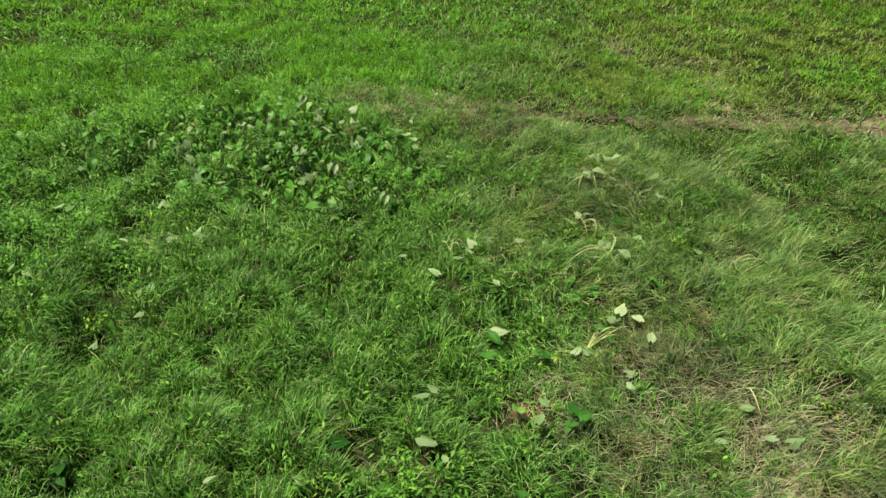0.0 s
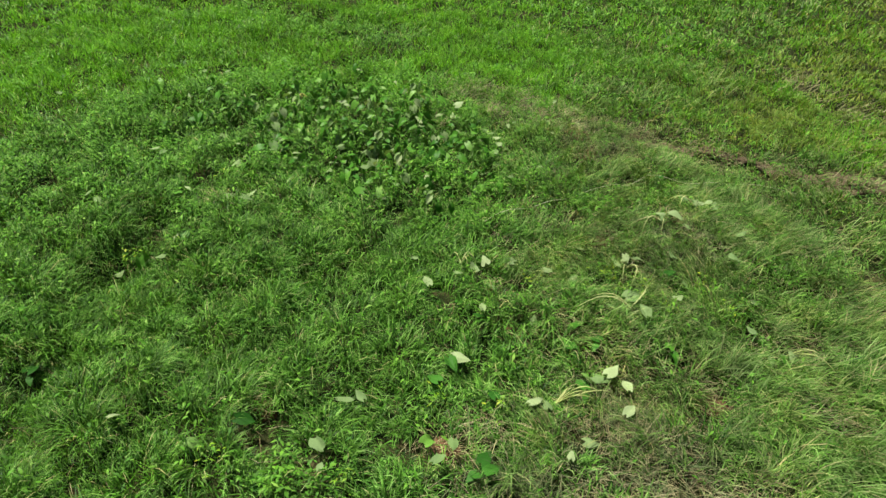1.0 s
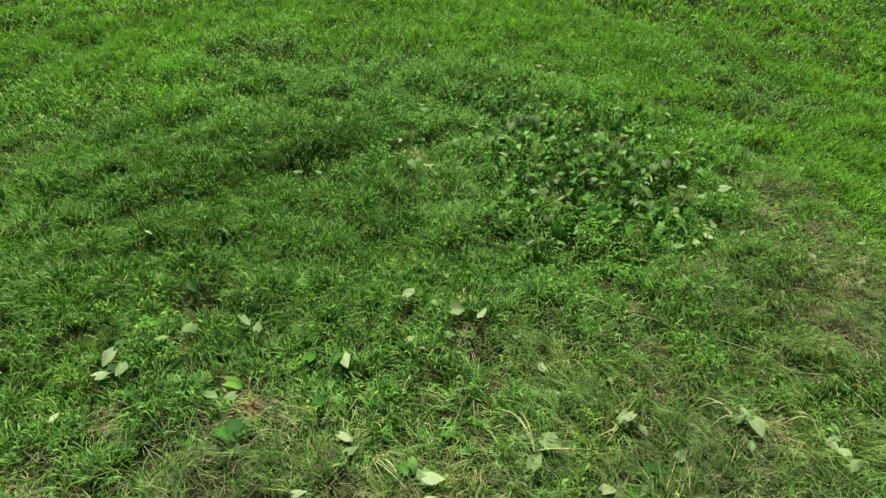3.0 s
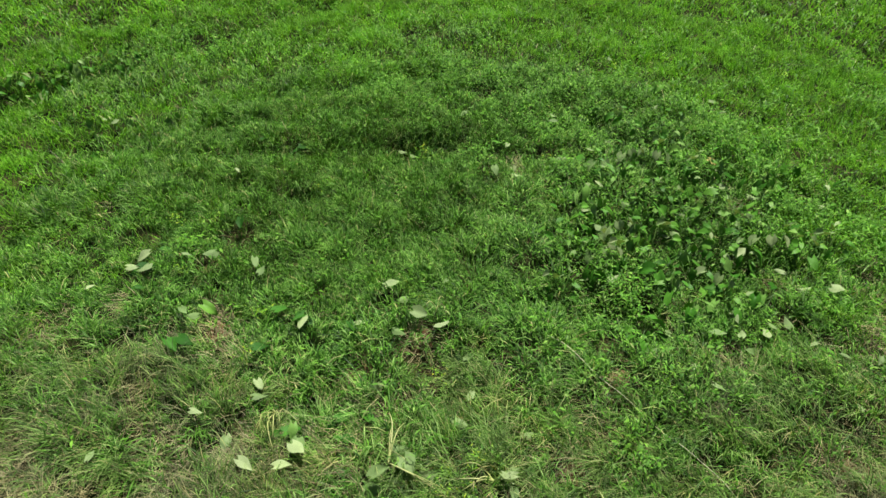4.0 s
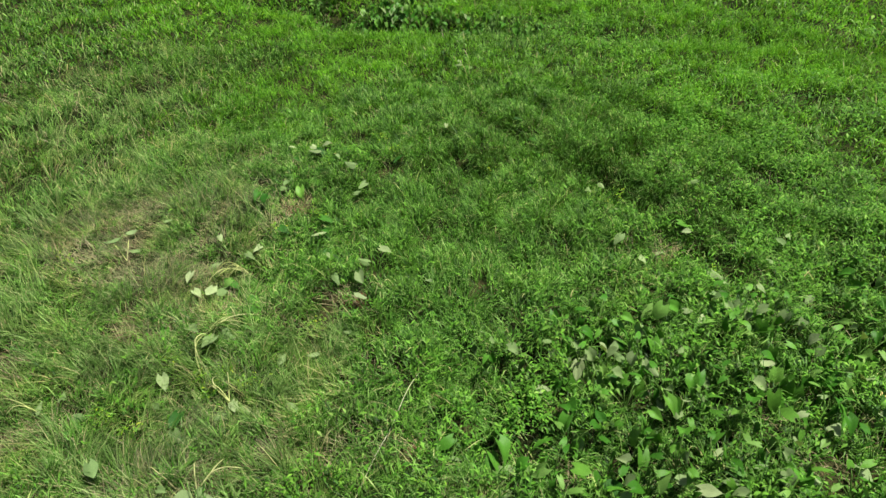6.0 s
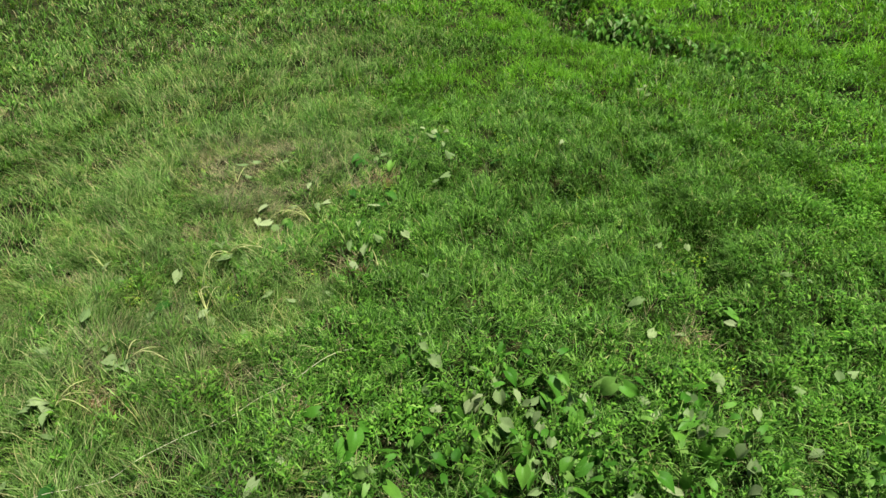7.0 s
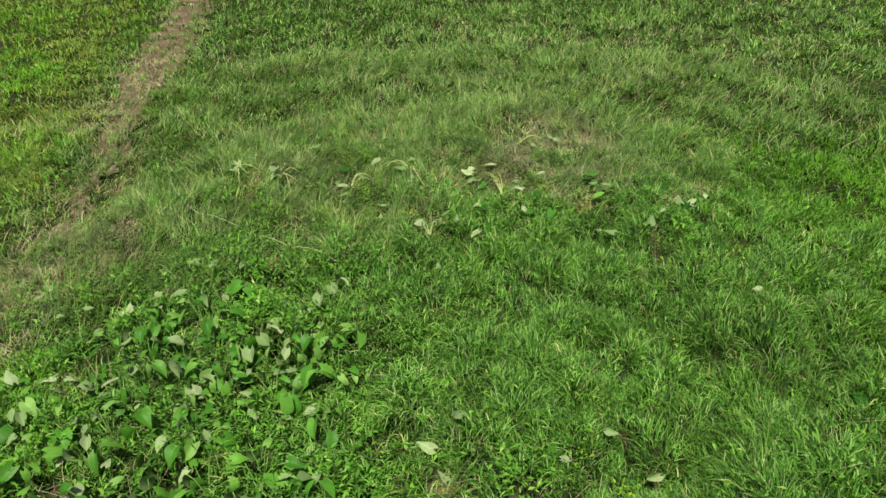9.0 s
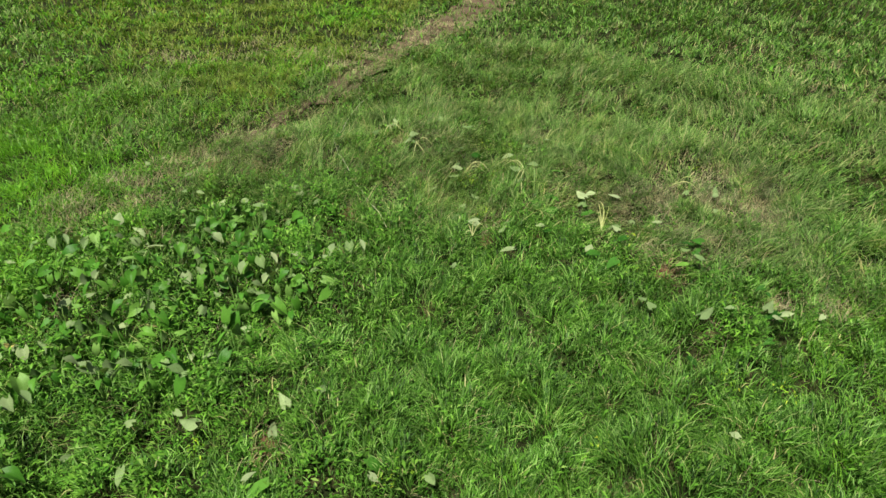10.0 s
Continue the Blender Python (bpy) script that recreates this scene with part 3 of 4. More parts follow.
def bare_earth(cx, cy, wide, seed):
    """A shallow ragged patch of reddish earth, hugging the soil."""
    verts, faces, rings, around = [], [], 5, 22
    for r in range(rings + 1):
        for k in range(around):
            a = k * math.tau / around
            edge = wide * (0.7 + 0.6 * float(drift(cx + 3 * math.cos(a) + seed, cy + 3 * math.sin(a), 1.1, 5)))
            x, y = cx + math.cos(a) * edge * r / rings, cy + math.sin(a) * edge * 0.75 * r / rings
            up = 0.035 * (1 - (r / rings) ** 2) + 0.03 * (float(drift(x, y, 0.06, 3)) - 0.5) - (0.06 if r == rings else 0)
            verts.append((x, y, float(rise(x, y)) + up))
    for r in range(rings):
        for k in range(around):
            q = (k + 1) % around
            faces.append((r * around + k, (r + 1) * around + k, (r + 1) * around + q, r * around + q))
    tagged(new("bare_earth", mesh_of("bare_earth", verts, faces, RED_EARTH)), "small patch of bare reddish earth between grass", "earth", kind="structure")


for k, (x, y) in enumerate(RED_SPOTS):
    bare_earth(x, y, 0.17 if y < 4 else 0.26, k)


# ---- grass ----
def build_grass():
    parts = {"grass": [], "long": [], "yellow": [], "lit": [], "weed": [], "dry": []}
    for inner, outer, density, per, wide in ((0, 6.3, 3100, 14, 0.95), (6.3, 11, 850, 8, 1.35), (11, 17, 280, 8, 2.6), (17, 26, 140, 8, 3.9), (26, 36, 45, 8, 6.6)):
        p, own = tufts(inner, outer, density, per, 0.042 * wide ** 0.5)
        x, y = p.T
        south = smooth(-y - 0.4 * x, 1.5, 3.5)
        hollow = (0.66 - 0.4 * smooth(-x, -1.0, 1.0) * smooth(-y, -1.5, 0.5) + 0.22 * np.maximum(south, smooth(x + 0.6 * y, -3.5, -0.5))) * (1 - smooth(drift(x, y, 0.17, 3), 0.24, 0.42 + 0.06 * south)) * (1 - 0.6 * smooth(np.hypot(x, y), 6, 12))
        keep = rng.random(len(p)) > np.maximum(hollow, np.maximum(*bare(x, y)))
        p, own = p[keep], own[keep]
        x, y = p.T
        lo, no, he = lodged(x, y), north(x, y), herbs(x, y)
        pick = rng.random(len(p))
        is_dry = rng.random(len(p)) < dried(x, y)
        is_long = ~is_dry & (pick < lo * 0.55)
        # share of the lightened grass, growing outwards to paint the brighter far light
        lit = 0.85 * np.maximum(smooth(np.hypot(x, y + 0.12 * y), 3.8, 8.5), 0.32 * smooth(-y - 0.3 * x, 1.8, 4.2)) * (1 - lo) * smooth(drift(x, y, 2.6, 6) + 0.25 * smooth(np.hypot(x, y), 7, 11), 0.1, 0.55)
        lit = lit * (1 - 0.7 * upright_grass(x, y))
        is_north = ~is_dry & ~is_long & (own[:, 0] < no * (0.35 + 0.9 * drift(x, y, 1.6, 2)))
        is_lit = ~is_dry & ~is_long & ~is_north & (own[:, 3] < lit)
        is_weed = ~is_dry & ~is_long & ~is_north & ~is_lit & (rng.random(len(p)) < he * (0.45 + 1.1 * smooth(drift(x, y, 0.34, 1), 0.25, 0.75)))
        is_grass = ~(is_dry | is_long | is_north | is_lit | is_weed)
        for key, mask in (("grass", is_grass), ("long", is_long), ("yellow", is_north), ("lit", is_lit), ("weed", is_weed), ("dry", is_dry)):
            parts[key].append((p[mask], own[mask], np.full(mask.sum(), wide)))
    # dark seams between the swaths of flattened grass
    for k, (p, own, wide) in enumerate(parts["long"]):
        keep = (3.3 * drift(p[:, 0], p[:, 1], 1.0, 5)) % 1.0 > 0.2 * (rng.random(len(p)) < 0.8)
        parts["long"][k] = (p[keep], own[keep], wide[keep])
    for name, rings, steps, label in (("meadow_grass", parts["grass"][:1], 3, "knee-high green meadow grass bending over in tufts"),
                                      ("farther_grass", parts["grass"][1:3], 2, "green meadow grass some way off, bending in tufts"),
                                      ("distant_grass", parts["grass"][3:], 1, "green meadow grass running on into the distance")):
        standing(name, rings, steps, label)
    flattened("flattened_grass", parts["long"][:2], 3, "long grey-green grass lying flattened in swirls")
    flattened("distant_flattened_grass", parts["long"][2:], 2, "long pale grass lying flattened farther off")
    flattened("dry_grass", parts["dry"][:1], 3, "thin olive and tan dry grass lying in tangles", DRY_GRASS, 0.8)
    short("short_grass", parts["yellow"], 2, YELLOW_GRASS, 1.0, "short yellowish green grass beyond the footpath")
    short("lit_grass", parts["lit"][:3], 2, LIT_GRASS, 1.25, "green grass at the meadow's far side, its colour lightened as if lit")
    short("distant_lit_grass", parts["lit"][3:], 1, LIT_GRASS, 1.6, "bright green grass in the distance")
    return (np.concatenate(v) for v in zip(*parts["weed"]))


def upright_grass(x, y):
    """Fine long blades leaning east, straighter than the rest: the south-western side."""
    wander = 1.2 * (drift(x, y, 1.1, 4) - 0.5)
    return smooth(2.1 - x + wander, -0.6, 1.6) * smooth(0.7 - y + wander, -0.8, 1.6) * (1 - smooth(np.hypot(x, y), 3.8, 6.5))


def standing(name, rings, steps, label):
    """Tufts of long blades bowing over, and the many short leaves that stand off their stems at all heights."""
    p, own, wide = (np.concatenate(v) for v in zip(*rings))
    short_leaf = rng.random(len(p)) < 0.68 - 0.36 * upright_grass(*p.T)
    for leafy in (False, True):
        q, o, w = p[short_leaf == leafy], own[short_leaf == leafy], wide[short_leaf == leafy]
        x, y = q.T
        n = len(q)
        mound = smooth(drift(x, y, 0.34, 1), 0.25, 0.75)
        tall = (0.32 + 0.45 * drift(x, y, 0.8, 3) + 0.8 * mound) * (0.55 + 0.75 * o[:, 1])
        upright = upright_grass(x, y)
        flow = 3.6 + 2.6 * (drift(x, y, 2.4, 5) - 0.5)
        # blades bend outwards from the top of each mound
        down = [drift(x - dx, y - dy, 0.34, 1) - drift(x + dx, y + dy, 0.34, 1) for dx, dy in ((0.03, 0), (0, 0.03))]
        size = np.hypot(*down) + 0.02
        own_way, spread = 1 - 0.6 * upright, 1.3 * (1 - 0.4 * upright) / size
        flow = np.arctan2(own_way * np.sin(flow) + 0.25 * upright + spread * down[1], own_way * np.cos(flow) + 0.85 * upright + spread * down[0])
        if not leafy:
            ribbons(name, q, 0.34 * tall * rng.uniform(0.7, 1.1, n) * (1 - 0.08 * upright), 0.0132 * w * rng.uniform(0.7, 1.3, n) * (1 - 0.26 * upright),
                    flow + (o[:, 2] - 0.5) * 2.4 + rng.normal(0, 0.35, n), rng.uniform(0.05, 0.4, n), rng.uniform(0.9, 2.4, n) * (1 - 0.25 * upright),
                    GRASS, label, "grass", steps=steps)
        else:
            q = q + rng.normal(0, 0.035, q.shape) * w[:, None] ** 0.5
            ribbons("leafy_" + name, q, rng.uniform(0.085, 0.17, n) * w ** 0.5, 0.0135 * w * rng.uniform(0.7, 1.35, n),
                    flow + (o[:, 2] - 0.5) * 2.4 + rng.normal(0, 1.1, n) * (1 + upright), rng.uniform(0.3, 1.15, n) * (1 - 0.5 * upright), rng.uniform(0.2, 1.2, n),
                    GRASS, "many short green leaves standing off the grass stems", "grass", steps=min(2, steps), lift=0.24 * tall * rng.uniform(0.1, 0.95, n))


def flattened(name, rings, steps, label, material=LONG_GRASS, fine=1.0):
    p, own, wide = (np.concatenate(v) for v in zip(*rings))
    x, y = p.T
    n = len(p)
    flow = 5.6 + 3.6 * (drift(x, y, 2.1, 6) - 0.5) + 4.6 * (drift(x, y, 0.75, 2) - 0.5)
    swath = (3.3 * drift(x, y, 1.0, 5)) % 1.0
    ribbons(name, p, rng.uniform(0.22, 0.46, n) * (0.6 + 0.7 * own[:, 1]) * np.where(wide > 2, 0.72, 1.0), 0.0088 * fine * wide * rng.uniform(0.7, 1.3, n),
            flow + ((own[:, 2] - 0.5) * 2.4 + rng.normal(0, 0.3, n)) * (1 if fine == 1 else 2.2), 0.25 + 0.8 * own[:, 3] + rng.uniform(-0.2, 0.2, n), rng.uniform(0.5, 1.3, n),
            material, label, "grass", steps=steps, sway=0.006, lift=(0.2 if fine == 1 else 0.1) * swath * rng.uniform(0.3, 1.0, n))


def short(name, rings, steps, material, tall, label):
    p, own, wide = (np.concatenate(v) for v in zip(*rings))
    n = len(p)
    p = p + rng.normal(0, 0.09, p.shape) * wide[:, None] ** 0.5
    mound = smooth(drift(p[:, 0], p[:, 1], 0.34, 1), 0.2, 0.8)
    ribbons(name, p, tall * rng.uniform(0.13, 0.25, n) * (0.7 + 0.6 * mound), 0.0115 * wide * rng.uniform(0.7, 1.3, n),
            own[:, 2] * 6.28 + rng.normal(0, 0.8, n), rng.uniform(0.3, 1.0, n), rng.uniform(0.3, 1.0, n),
            material, label, "grass", steps=steps)


weed_p, weed_own, weed_wide = build_grass()


def leaflets(name, p, size, turn, tip, height, material, label):
    """Small pointed leaves, two folded halves each, held up at their height."""
    d = np.stack([np.cos(turn) * np.cos(tip), np.sin(turn) * np.cos(tip), -np.sin(tip)], 1)
    s = np.stack([-np.sin(turn), np.cos(turn), 0 * turn], 1)
    height = np.minimum(height, 0.9 * headroom(p[:, 0], p[:, 1]))
    at = np.stack([p[:, 0], p[:, 1], rise(p[:, 0], p[:, 1]) + height], 1)
    fold = np.array([[0, 0, 1.0]])
    half = (size * rng.uniform(0.11, 0.22, len(p)))[:, None]
    mid = at + d * (size * 0.42)[:, None]
    dip = fold * (size * 0.10)[:, None]
    rows = [(at - s * half * 0.25, at + s * half * 0.25), (mid - s * half + dip, mid + s * half + dip), (at + d * size[:, None] - dip, at)]
    return strips(name, rows, material, label, "weeds")


n = len(weed_p)
canopy = (0.2 + 0.45 * drift(weed_p[:, 0], weed_p[:, 1], 0.8, 3) + 0.85 * smooth(drift(weed_p[:, 0], weed_p[:, 1], 0.34, 1), 0.2, 0.8)) * (0.6 + 0.8 * weed_own[:, 1])
leaflets("leafy_weeds", weed_p + rng.normal(0, 0.03, weed_p.shape), rng.uniform(0.04, 0.09, n) * weed_wide ** 0.75, rng.random(n) * 6.283, rng.uniform(-0.5, 0.9, n),
         0.27 * canopy * rng.uniform(0.35, 1.15, n) + 0.01, WEED, "dense carpet of low bright green broad-leaved weeds")


def build_small_cover():
    # lime-green weed clumps here and there
    c = np.concatenate([np.array(LIME_SPOTS), scatter(2, 9, 0.03)])
    p = np.repeat(c, 24, 0) + rng.normal(0, 0.06, (len(c) * 24, 2))
    m = len(p)
    leaflets("lime_weed_clumps", p, rng.uniform(0.03, 0.06, m), rng.random(m) * 6.283, rng.uniform(-0.4, 0.6, m), rng.uniform(0.14, 0.29, m), LIME_WEED, "small clumps of yellow-green weeds among the grass")
    # dry straw on the bare spots, along the path and through the flattened grass
    p = np.concatenate([scatter(0, 6.5, 1350), scatter(6.5, 14, 260)])
    wide = np.where(np.hypot(*p.T) < 6.5, 1.0, 1.8)
    x, y = p.T
    soil, crowd = bare(x, y)
    share = 0.012 + 0.6 * soil + 0.2 * crowd + 0.35 * north(x, y) * smooth(drift(x, y, 1.3, 7), 0.5, 0.8) + 0.3 * lodged(x, y) * smooth(drift(x, y, 0.7, 4), 0.4, 0.75)
    keep = rng.random(len(p)) < share
    p, wide = p[keep], wide[keep]
    m = len(p)
    flow = 5.6 + 3.4 * (drift(p[:, 0], p[:, 1], 1.9, 6) - 0.5)
    ribbons("dry_straw", p, rng.uniform(0.15, 0.42, m), 0.0075 * wide * rng.uniform(0.7, 1.3, m), flow + rng.normal(0, 0.9, m), rng.uniform(0.8, 1.45, m),
            rng.uniform(0.0, 0.35, m), STRAW, "dry tan straw lying on the ground", "straw", lift=0.05)


build_small_cover()


# ---- broad-leaved plants ----
def leaf_mesh(name, material, length, broad, fold, bend, seed, under=None):
    """A heart-shaped leaf blade from its stalk end to its tip along x: folded at the midrib, bent and wavy."""
    r = random.Random(seed)
    wave = [r.uniform(-1, 1) for _ in range(4)]
    verts, faces, rows, cols = [], [], 9, 7
    for i in range(rows):
        t = i / (rows - 1)
        half = broad * (math.sin(math.pi * min(1, (t * 0.93 + 0.07)) ** 0.72) ** 0.85 if t < 1 else 0.0)
        for j in range(cols):
            v = j / (cols - 1) * 2 - 1
            x = t - 0.27 * abs(v) ** 1.4 * (1 - t) ** 2 + 0.03 * wave[2] * math.sin(9 * t + 3 * wave[1]) * v
            y = half * v * (1 + 0.12 * math.sin(8 * t + 5 * wave[3]) * abs(v))
            z = fold * abs(y) - bend * t * t + 0.055 * (wave[0] * math.sin(5 * t + wave[1] * 3) + wave[2] * math.cos(4 * t + wave[3])) * v * abs(v)
            verts.append((x * length, y * length, z * length))
    for i in range(rows - 1):
        for j in range(cols - 1):
            faces.append((i * cols + j, (i + 1) * cols + j, (i + 1) * cols + j + 1, i * cols + j + 1))
    if not under:
        return mesh_of(name, verts, faces, material)
    # a paler underside, a leaf's thickness below
    n, top = len(verts), len(faces)
    verts += [(x, y, z - 0.012 * length) for x, y, z in verts]
    faces += [tuple(n + k for k in reversed(f)) for f in faces]
    me = mesh_of(name, verts, faces, material)
    me.materials.append(under)
    for f in me.polygons[top:]:
        f.material_index = 1
    return me


def stalk_mesh(name, material, points, thick):
    verts, faces, sides = [], [], 6
    pts = [Vector(p) for p in points]
    for i, p in enumerate(pts):
        along = (pts[min(i + 1, len(pts) - 1)] - pts[max(i - 1, 0)]).normalized()
        a = along.orthogonal().normalized()
        b = along.cross(a)
        r = thick * (1 - 0.45 * i / (len(pts) - 1))
        for k in range(sides):
            verts.append(p + (a * math.cos(k * math.tau / sides) + b * math.sin(k * math.tau / sides)) * r)
    for i in range(len(pts) - 1):
        for k in range(sides):
            faces.append((i * sides + k, i * sides + (k + 1) % sides, (i + 1) * sides + (k + 1) % sides, (i + 1) * sides + k))
    faces.append(tuple(range(sides)))
    faces.append(tuple((len(pts) - 1) * sides + k for k in range(sides)))
    return mesh_of(name, [tuple(v) for v in verts], faces, material)


def part(name, me, parent, m=None, label=""):
    ob = new(name, me)
    ob.parent = parent
    if m is not None:
        ob.matrix_basis = m
    return tagged(ob, label)


dice = random.Random(21)
GREEN_BLADES = [leaf_mesh("leaf", TARO, 1.0, dice.uniform(0.24, 0.42), dice.uniform(0.05, 0.9), dice.uniform(0.1, 0.8), k, UNDERSIDE) for k in range(8)]
DARK_BLADES = [leaf_mesh("leaf", DARK_TARO, 1.0, dice.uniform(0.3, 0.42), dice.uniform(0.05, 0.5), dice.uniform(0.05, 0.35), 20 + k) for k in range(6)]
WILTED_BLADES = [leaf_mesh("leaf", WILTED, 1.0, dice.uniform(0.28, 0.44), dice.uniform(-0.3, 0.8), dice.uniform(-0.2, 0.35), 40 + k) for k in range(8)]
WILTED_SOLO = [leaf_mesh("fallen_leaf", WILTED, 1.0, dice.uniform(0.26, 0.38), dice.choice((-1, 1)) * dice.uniform(0.1, 0.6), dice.uniform(-0.25, 0.3), 60 + k) for k in range(10)]


def taro_plant(leaves, tall, reach, size, pale=0.12):
    """A rosette of long-stalked leaves from one root."""
    thing = new("wild_taro_plant")
    for k in range(leaves):
        a = k * 2.4 + dice.uniform(-0.4, 0.4)
        r, h = reach * dice.uniform(0.3, 1.0), tall * dice.uniform(0.6, 1.1)
        end = Vector((math.cos(a) * r, math.sin(a) * r, h))
        pts = [Vector((0, 0, -0.03)), Vector((end.x * 0.2, end.y * 0.2, h * 0.45)), Vector((end.x * 0.6, end.y * 0.6, h * 0.85)), end]
        stalk = part("stalk", stalk_mesh("stalk", STALK, pts, 0.008), thing)
        turn = pose(0, 0, 0, dice.uniform(-40, 40), dice.uniform(-10, 70), math.degrees(a) + dice.uniform(-40, 40))
        s = size * dice.uniform(0.5, 1.0)
        blade = WILTED_BLADES[dice.randrange(8)] if dice.random() < pale else GREEN_BLADES[dice.randrange(8)]
        part("leaf", blade, stalk, Matrix.Translation(end) @ turn @ Matrix.Diagonal((s, s, s, 1)))
    return thing


def at_soil(x, y, up=0.0):
    return x, y, float(rise(np.array(x), np.array(y))) + up


def place_plants():
    kinds = [taro_plant(n, t, r, s, 0.03 if t >= 0.5 else 0.08) for n, t, r, s in ((6, 0.34, 0.2, 0.2), (8, 0.38, 0.26, 0.165), (4, 0.34, 0.14, 0.24), (7, 0.42, 0.22, 0.175), (3, 0.30, 0.12, 0.2), (9, 0.36, 0.28, 0.15), (8, 0.5, 0.34, 0.21), (10, 0.55, 0.4, 0.18), (2, 0.29, 0.1, 0.21))]
    used = [False] * len(kinds)

    def plant(k, x, y, label, group):
        m = pose(*at_soil(x, y), dice.uniform(-8, 8), dice.uniform(-8, 8), dice.uniform(0, 360))
        if used[k]:
            ob = copy_thing(kinds[k], m)
        else:
            ob, used[k] = kinds[k], True
            ob.matrix_basis = m
        tagged(ob, label, "plant", group)

    spots = list(PATCH_PLANTS)
    while len(spots) < 84:
        u, v = dice.gauss(0, 1.15), dice.gauss(0, 0.75)
        x, y = -2.1 + u * 0.94 + v * 0.34, 2.75 - u * 0.34 + v * 0.94
        if all((x - p) ** 2 + (y - q) ** 2 > 0.035 for p, q in spots):
            spots.append((x, y))
    for k, (x, y) in enumerate(spots):
        plant(dice.choice((0, 1, 2, 3, 4, 5)), x, y, "wild taro with broad green heart-shaped leaves in a dense patch", "taro patch in the meadow")
    for x, y in BANK_PLANTS:
        for q in range(5 if y < -8 else 1):
            plant(dice.choice((6, 7)) if y < -8 else 8, x + dice.uniform(-0.35, 0.35), y - (0.3 if y < -8 else 0) + dice.uniform(-0.3, 0.3), "dark green taro growing along a low overgrown bank", "taro along the bank")


place_plants()


def meadow_taro(x, y, z, heading, length):
    """A small plant in the grass: one large leaf held up at its middle, and one or two lower ones."""
    soil = float(rise(np.array(x), np.array(y)))
    top = lying_height(x, y, z) - 0.02
    thing = new("wild_taro_plant")
    a = math.radians(heading)
    root = Vector((x - 0.45 * length * math.cos(a), y - 0.45 * length * math.sin(a), soil))
    thing.matrix_basis = Matrix.Translation(root)
    bright = x < -2.0 or dice.random() < 0.15
    length = min(0.8 * length, 0.26 if x < -2 and y > 0.5 else 0.18)
    blades = GREEN_BLADES if bright else DARK_BLADES
    leaves = [(heading, length, top - soil, 0.0)] + [(heading + dice.uniform(90, 270), length * dice.uniform(0.5, 0.75), (top - soil) * dice.uniform(0.6, 0.85), 0.05) for _ in range(dice.choice((0, 0, 1)))]
    for turn, size, high, off in leaves:
        b = math.radians(turn)
        end = Vector((math.cos(b) * off, math.sin(b) * off, high))
        pts = [Vector((0, 0, -0.03)), Vector((end.x * 0.2 - 0.02, end.y * 0.2, high * 0.5)), end]
        stalk = part("stalk", stalk_mesh("stalk", STALK, pts, 0.006), thing)
        part("leaf", blades[dice.randrange(len(blades))], stalk, Matrix.Translation(end) @ pose(0, 0, 0, dice.uniform(-15, 15), dice.uniform(-6, 14), turn) @ Matrix.Diagonal((size, size, size, 1)))
    where = "beside the taro patch" if x < -0.5 else "in tall green grass" if x < 2.2 else "in flattened grass"
    tagged(thing, ("small wild taro with bright green leaves " if bright else "small wild taro with dark green leaves ") + where, "plant", "single taro plants in the grass")


for row in MEADOW_TARO:
    meadow_taro(*row)


def uprooted(root, ends, leaves, label, green=0, up=0.21):
    """A pulled-out plant lying flat: pale bowed stalks from its root to their ends, with wilted leaves lying about."""
    thing = new("uprooted_taro")
    base = Vector(at_soil(*root, up))
    thing.matrix_basis = Matrix.Translation(base)
    for x, y in ends:
        end = Vector((x, y, 0)) - Vector((*root, 0))
        side = Vector((-end.y, end.x, 0)) * dice.uniform(-0.22, 0.22)
        drop = float(rise(np.array(x), np.array(y))) + 0.22 - base.z
        pts = [end * f + side * math.sin(math.pi * f) + Vector((0, 0, drop * f + 0.14 * math.sin(math.pi * f))) for f in (0, 0.17, 0.34, 0.5, 0.67, 0.84, 1)]
        part("stalk", stalk_mesh("stalk", PALE_STALK, pts, 0.007), thing, label="pale yellow-green bent stalk")
    for k, (x, y) in enumerate(leaves):
        s = dice.uniform(0.13, 0.19)
        z = float(rise(np.array(x), np.array(y))) + 0.27 - base.z
        m = Matrix.Translation((x - root[0], y - root[1], z)) @ pose(0, 0, 0, dice.uniform(-30, 30), dice.uniform(-15, 15), dice.uniform(0, 360)) @ Matrix.Diagonal((s, s, s, 1)) @ Matrix.Translation((-0.45, 0, 0))
        fresh = k < green
        part("leaf", (GREEN_BLADES if fresh else WILTED_BLADES)[dice.randrange(8)], thing, m, "" if fresh else "pale wilted leaf")
    tagged(thing, label, "plant", "uprooted plants on the grass")


uprooted((3.16, 0.68), [(2.68, 0.62), (2.62, 0.42), (2.74, 0.52), (3.15, 1.3), (3.18, 1.12)], [(3.3, 0.66), (3.12, 0.86)], "uprooted taro with long bowed stalks on flattened grass")
uprooted((2.9, -0.78), [(3.25, -0.54), (3.16, -0.6), (3.1, -0.55), (3.25, -0.68), (3.02, -0.6), (3.36, -0.46)], [(3.1, -0.4)], "uprooted taro fanning out pale stalks on flattened grass", green=1, up=0.07)
uprooted((1.15, 0.3), [(1.3, 0.2), (0.97, 0.36), (1.24, 0.46), (1.34, 0.34)], [(1.38, 0.2)], "uprooted taro with short yellow stalks beside a bare spot")
uprooted((3.0, 2.72), [(2.62, 2.5), (2.8, 2.38), (3.05, 2.4)], [(3.12, 2.84), (2.9, 2.82)], "uprooted taro with drooping pale leaves near the rope")
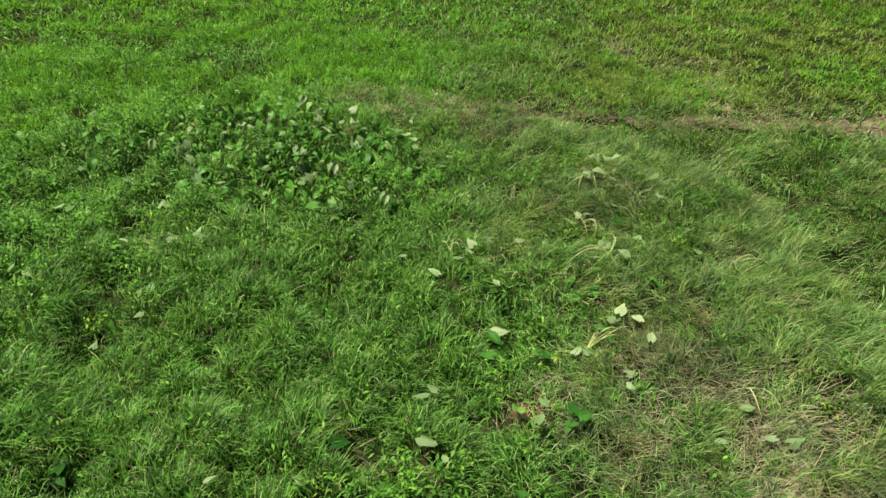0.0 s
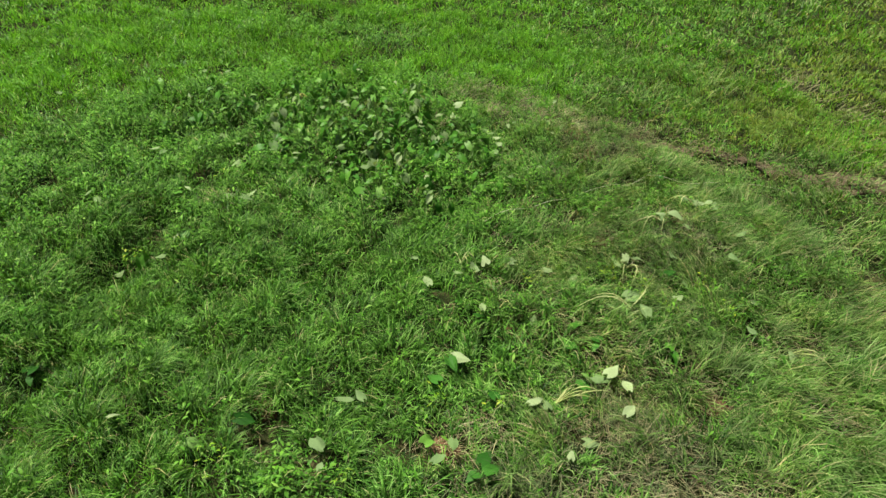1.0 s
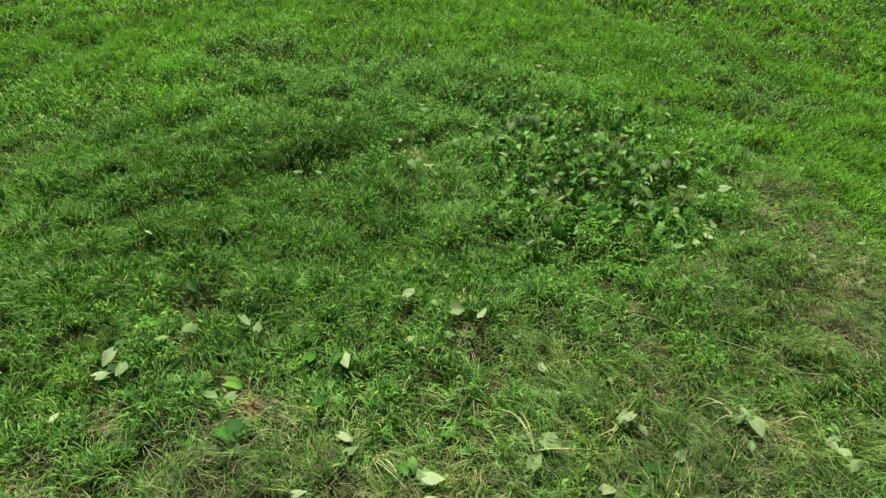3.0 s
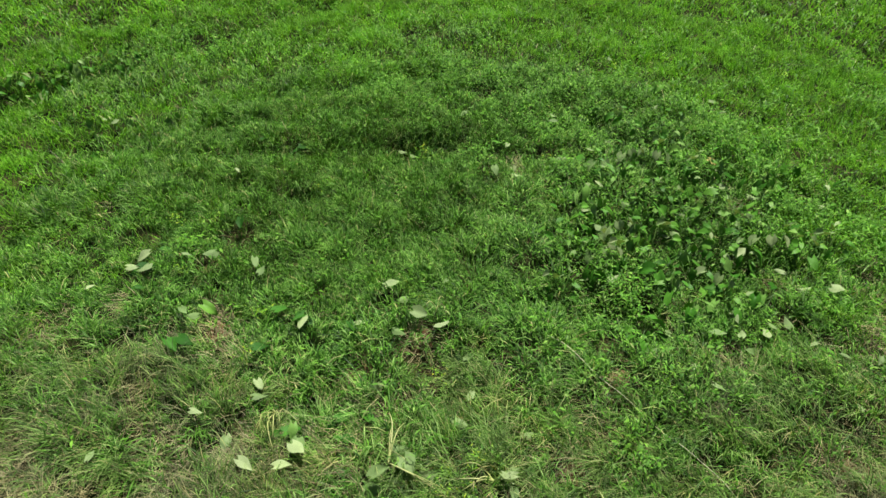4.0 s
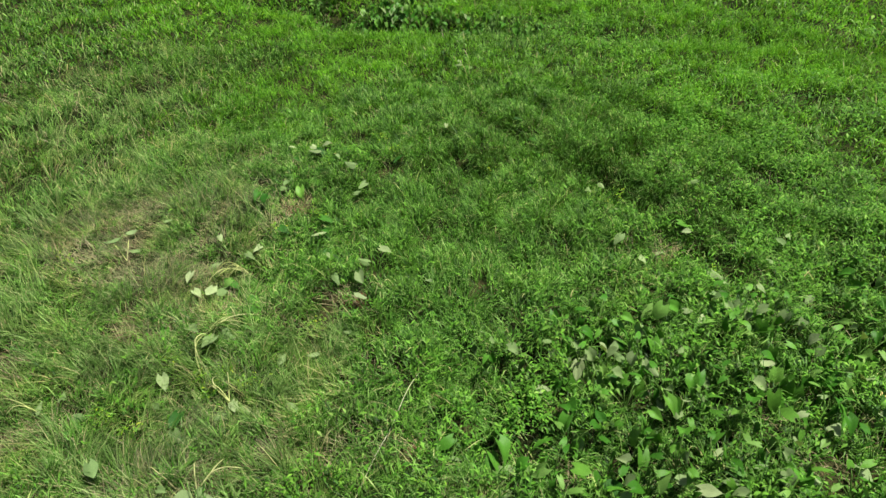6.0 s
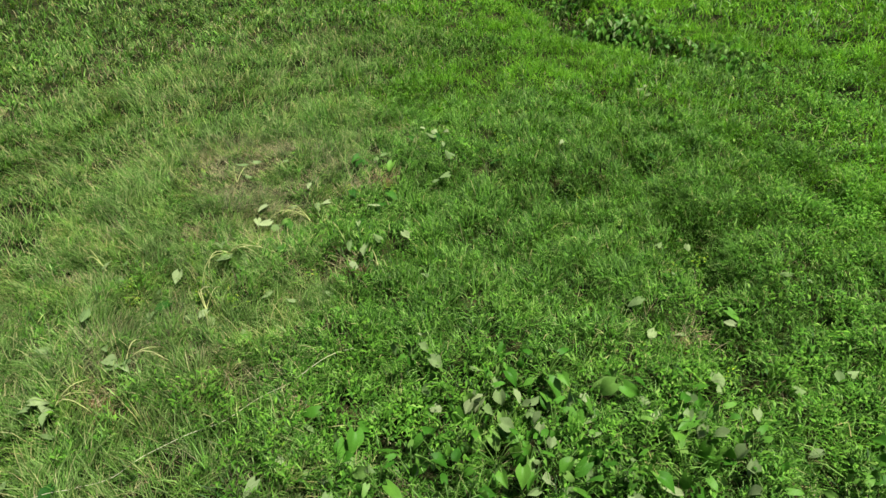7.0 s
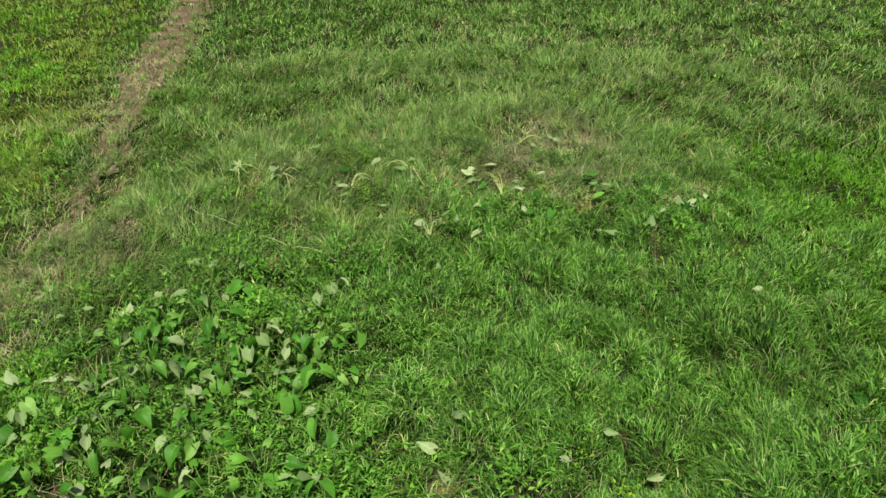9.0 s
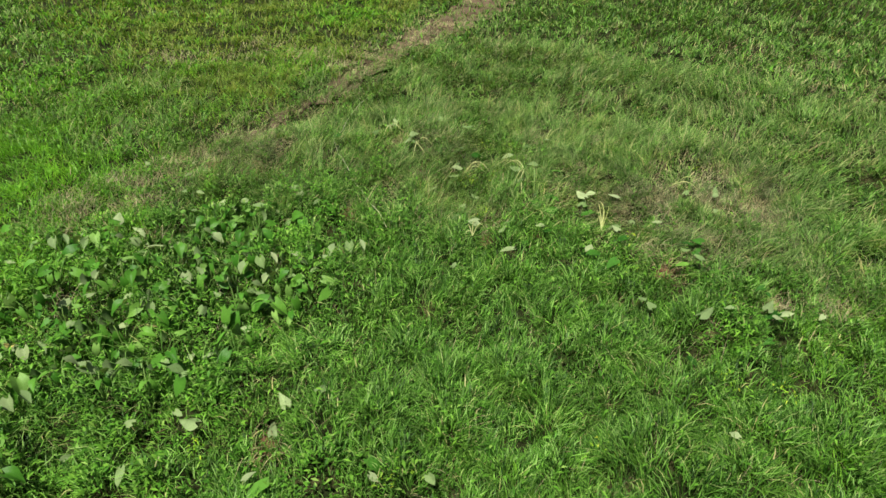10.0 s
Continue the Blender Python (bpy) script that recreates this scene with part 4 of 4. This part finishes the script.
uprooted((3.25, 3.45), [(2.95, 3.2), (2.86, 3.36), (3.1, 3.1)], [(3.4, 3.5), (3.2, 3.62)], "uprooted taro with drooping pale leaves by bare earth")
uprooted((4.52, -1.19), [(4.57, -1.6), (4.8, -1.52)], [], "uprooted taro with thin pale stalks on dry straw")
uprooted((2.86, 1.6), [(3.02, 1.26), (3.12, 1.36), (2.92, 1.22), (3.08, 1.44)], [(2.8, 1.72)], "uprooted taro with thin pale stalks and one leaf")
uprooted((4.88, 1.28), [(5.36, 1.1), (5.2, 1.32)], [], "thin pale taro stalks pulled out on flattened grass")


AREAS = {"straw": ("pale wilted taro leaf lying on straw and flattened grass", "fallen leaves on the straw"),
         "east": ("pale wilted taro leaf beside uprooted stalks", "fallen leaves by the uprooted plants"),
         "rope": ("pale wilted taro leaf lying on flattened grass", "fallen leaves on the flattened grass"),
         "south": ("pale limp taro leaf lying on tall arching grass", "fallen leaves in the southern grass"),
         "middle": ("pale limp taro leaf lying among green grass", "fallen leaves in the meadow"),
         "north": ("pale curled taro leaf lying on trampled weeds", "fallen leaves on the trampled weeds"),
         "west": ("pale taro leaf lying on tall green grass", "fallen leaves in the tall grass"),
         "patch": ("pale grey-green taro leaf drooping over the dense patch", "pale leaves over the taro patch"),
         "northwest": ("pale curled taro leaf lying over weeds", "fallen leaves by the taro patch")}


def fallen_leaves():
    k = 0
    for area, rows in ALL_PALE.items():
        for x, y, z, heading, length in rows:
            leaf = new("fallen_leaf", WILTED_SOLO[k % 10])
            lie = lying_height(x, y, z) + (0.04 if area == "straw" else 0.02)
            tip = 0.4 if area == "straw" else 1.0
            leaf.matrix_basis = Matrix.Translation((x, y, lie)) @ pose(0, 0, 0, tip * dice.uniform(-28, 28), tip * dice.uniform(-18, 18), heading) @ Matrix.Diagonal((0.86 * length, 0.86 * length, 0.86 * length, 1)) @ Matrix.Translation((-0.45, 0, 0))
            tagged(leaf, AREAS[area][0], "leaf", AREAS[area][1])
            k += 1
    yellowed = new("fallen_leaf", leaf_mesh("fallen_leaf", YELLOWED, 0.14, 0.36, 0.4, 0.2, 99))
    yellowed.matrix_basis = pose(-3.54, 2.89, 0.08, 20, 10, 70)
    tagged(yellowed, "yellowed taro leaf lying over dark green plants", "leaf", "fallen leaves by the taro patch")


fallen_leaves()


# ---- tether rope ----
def tether():
    line = [(0.85, 1.55), (1.27, 2.3), (1.6, 2.87), (2.0, 3.5), (2.41, 4.1), (3.2, 4.6), (4.7, 5.3)]
    pts = []
    for k, ((ax, ay), (bx, by)) in enumerate(zip(line, line[1:])):
        for q in range(10):
            f = q / 10
            x, y = ax + (bx - ax) * f, ay + (by - ay) * f
            pts.append(Vector(at_soil(x, y, 0.22 + 0.03 * math.sin(5 * (k + f)))))
    tagged(new("tether_rope", stalk_mesh("tether_rope", ROPE, pts, 0.005)), "thin pale rope lying straight over the grass tops", "rope")


tether()
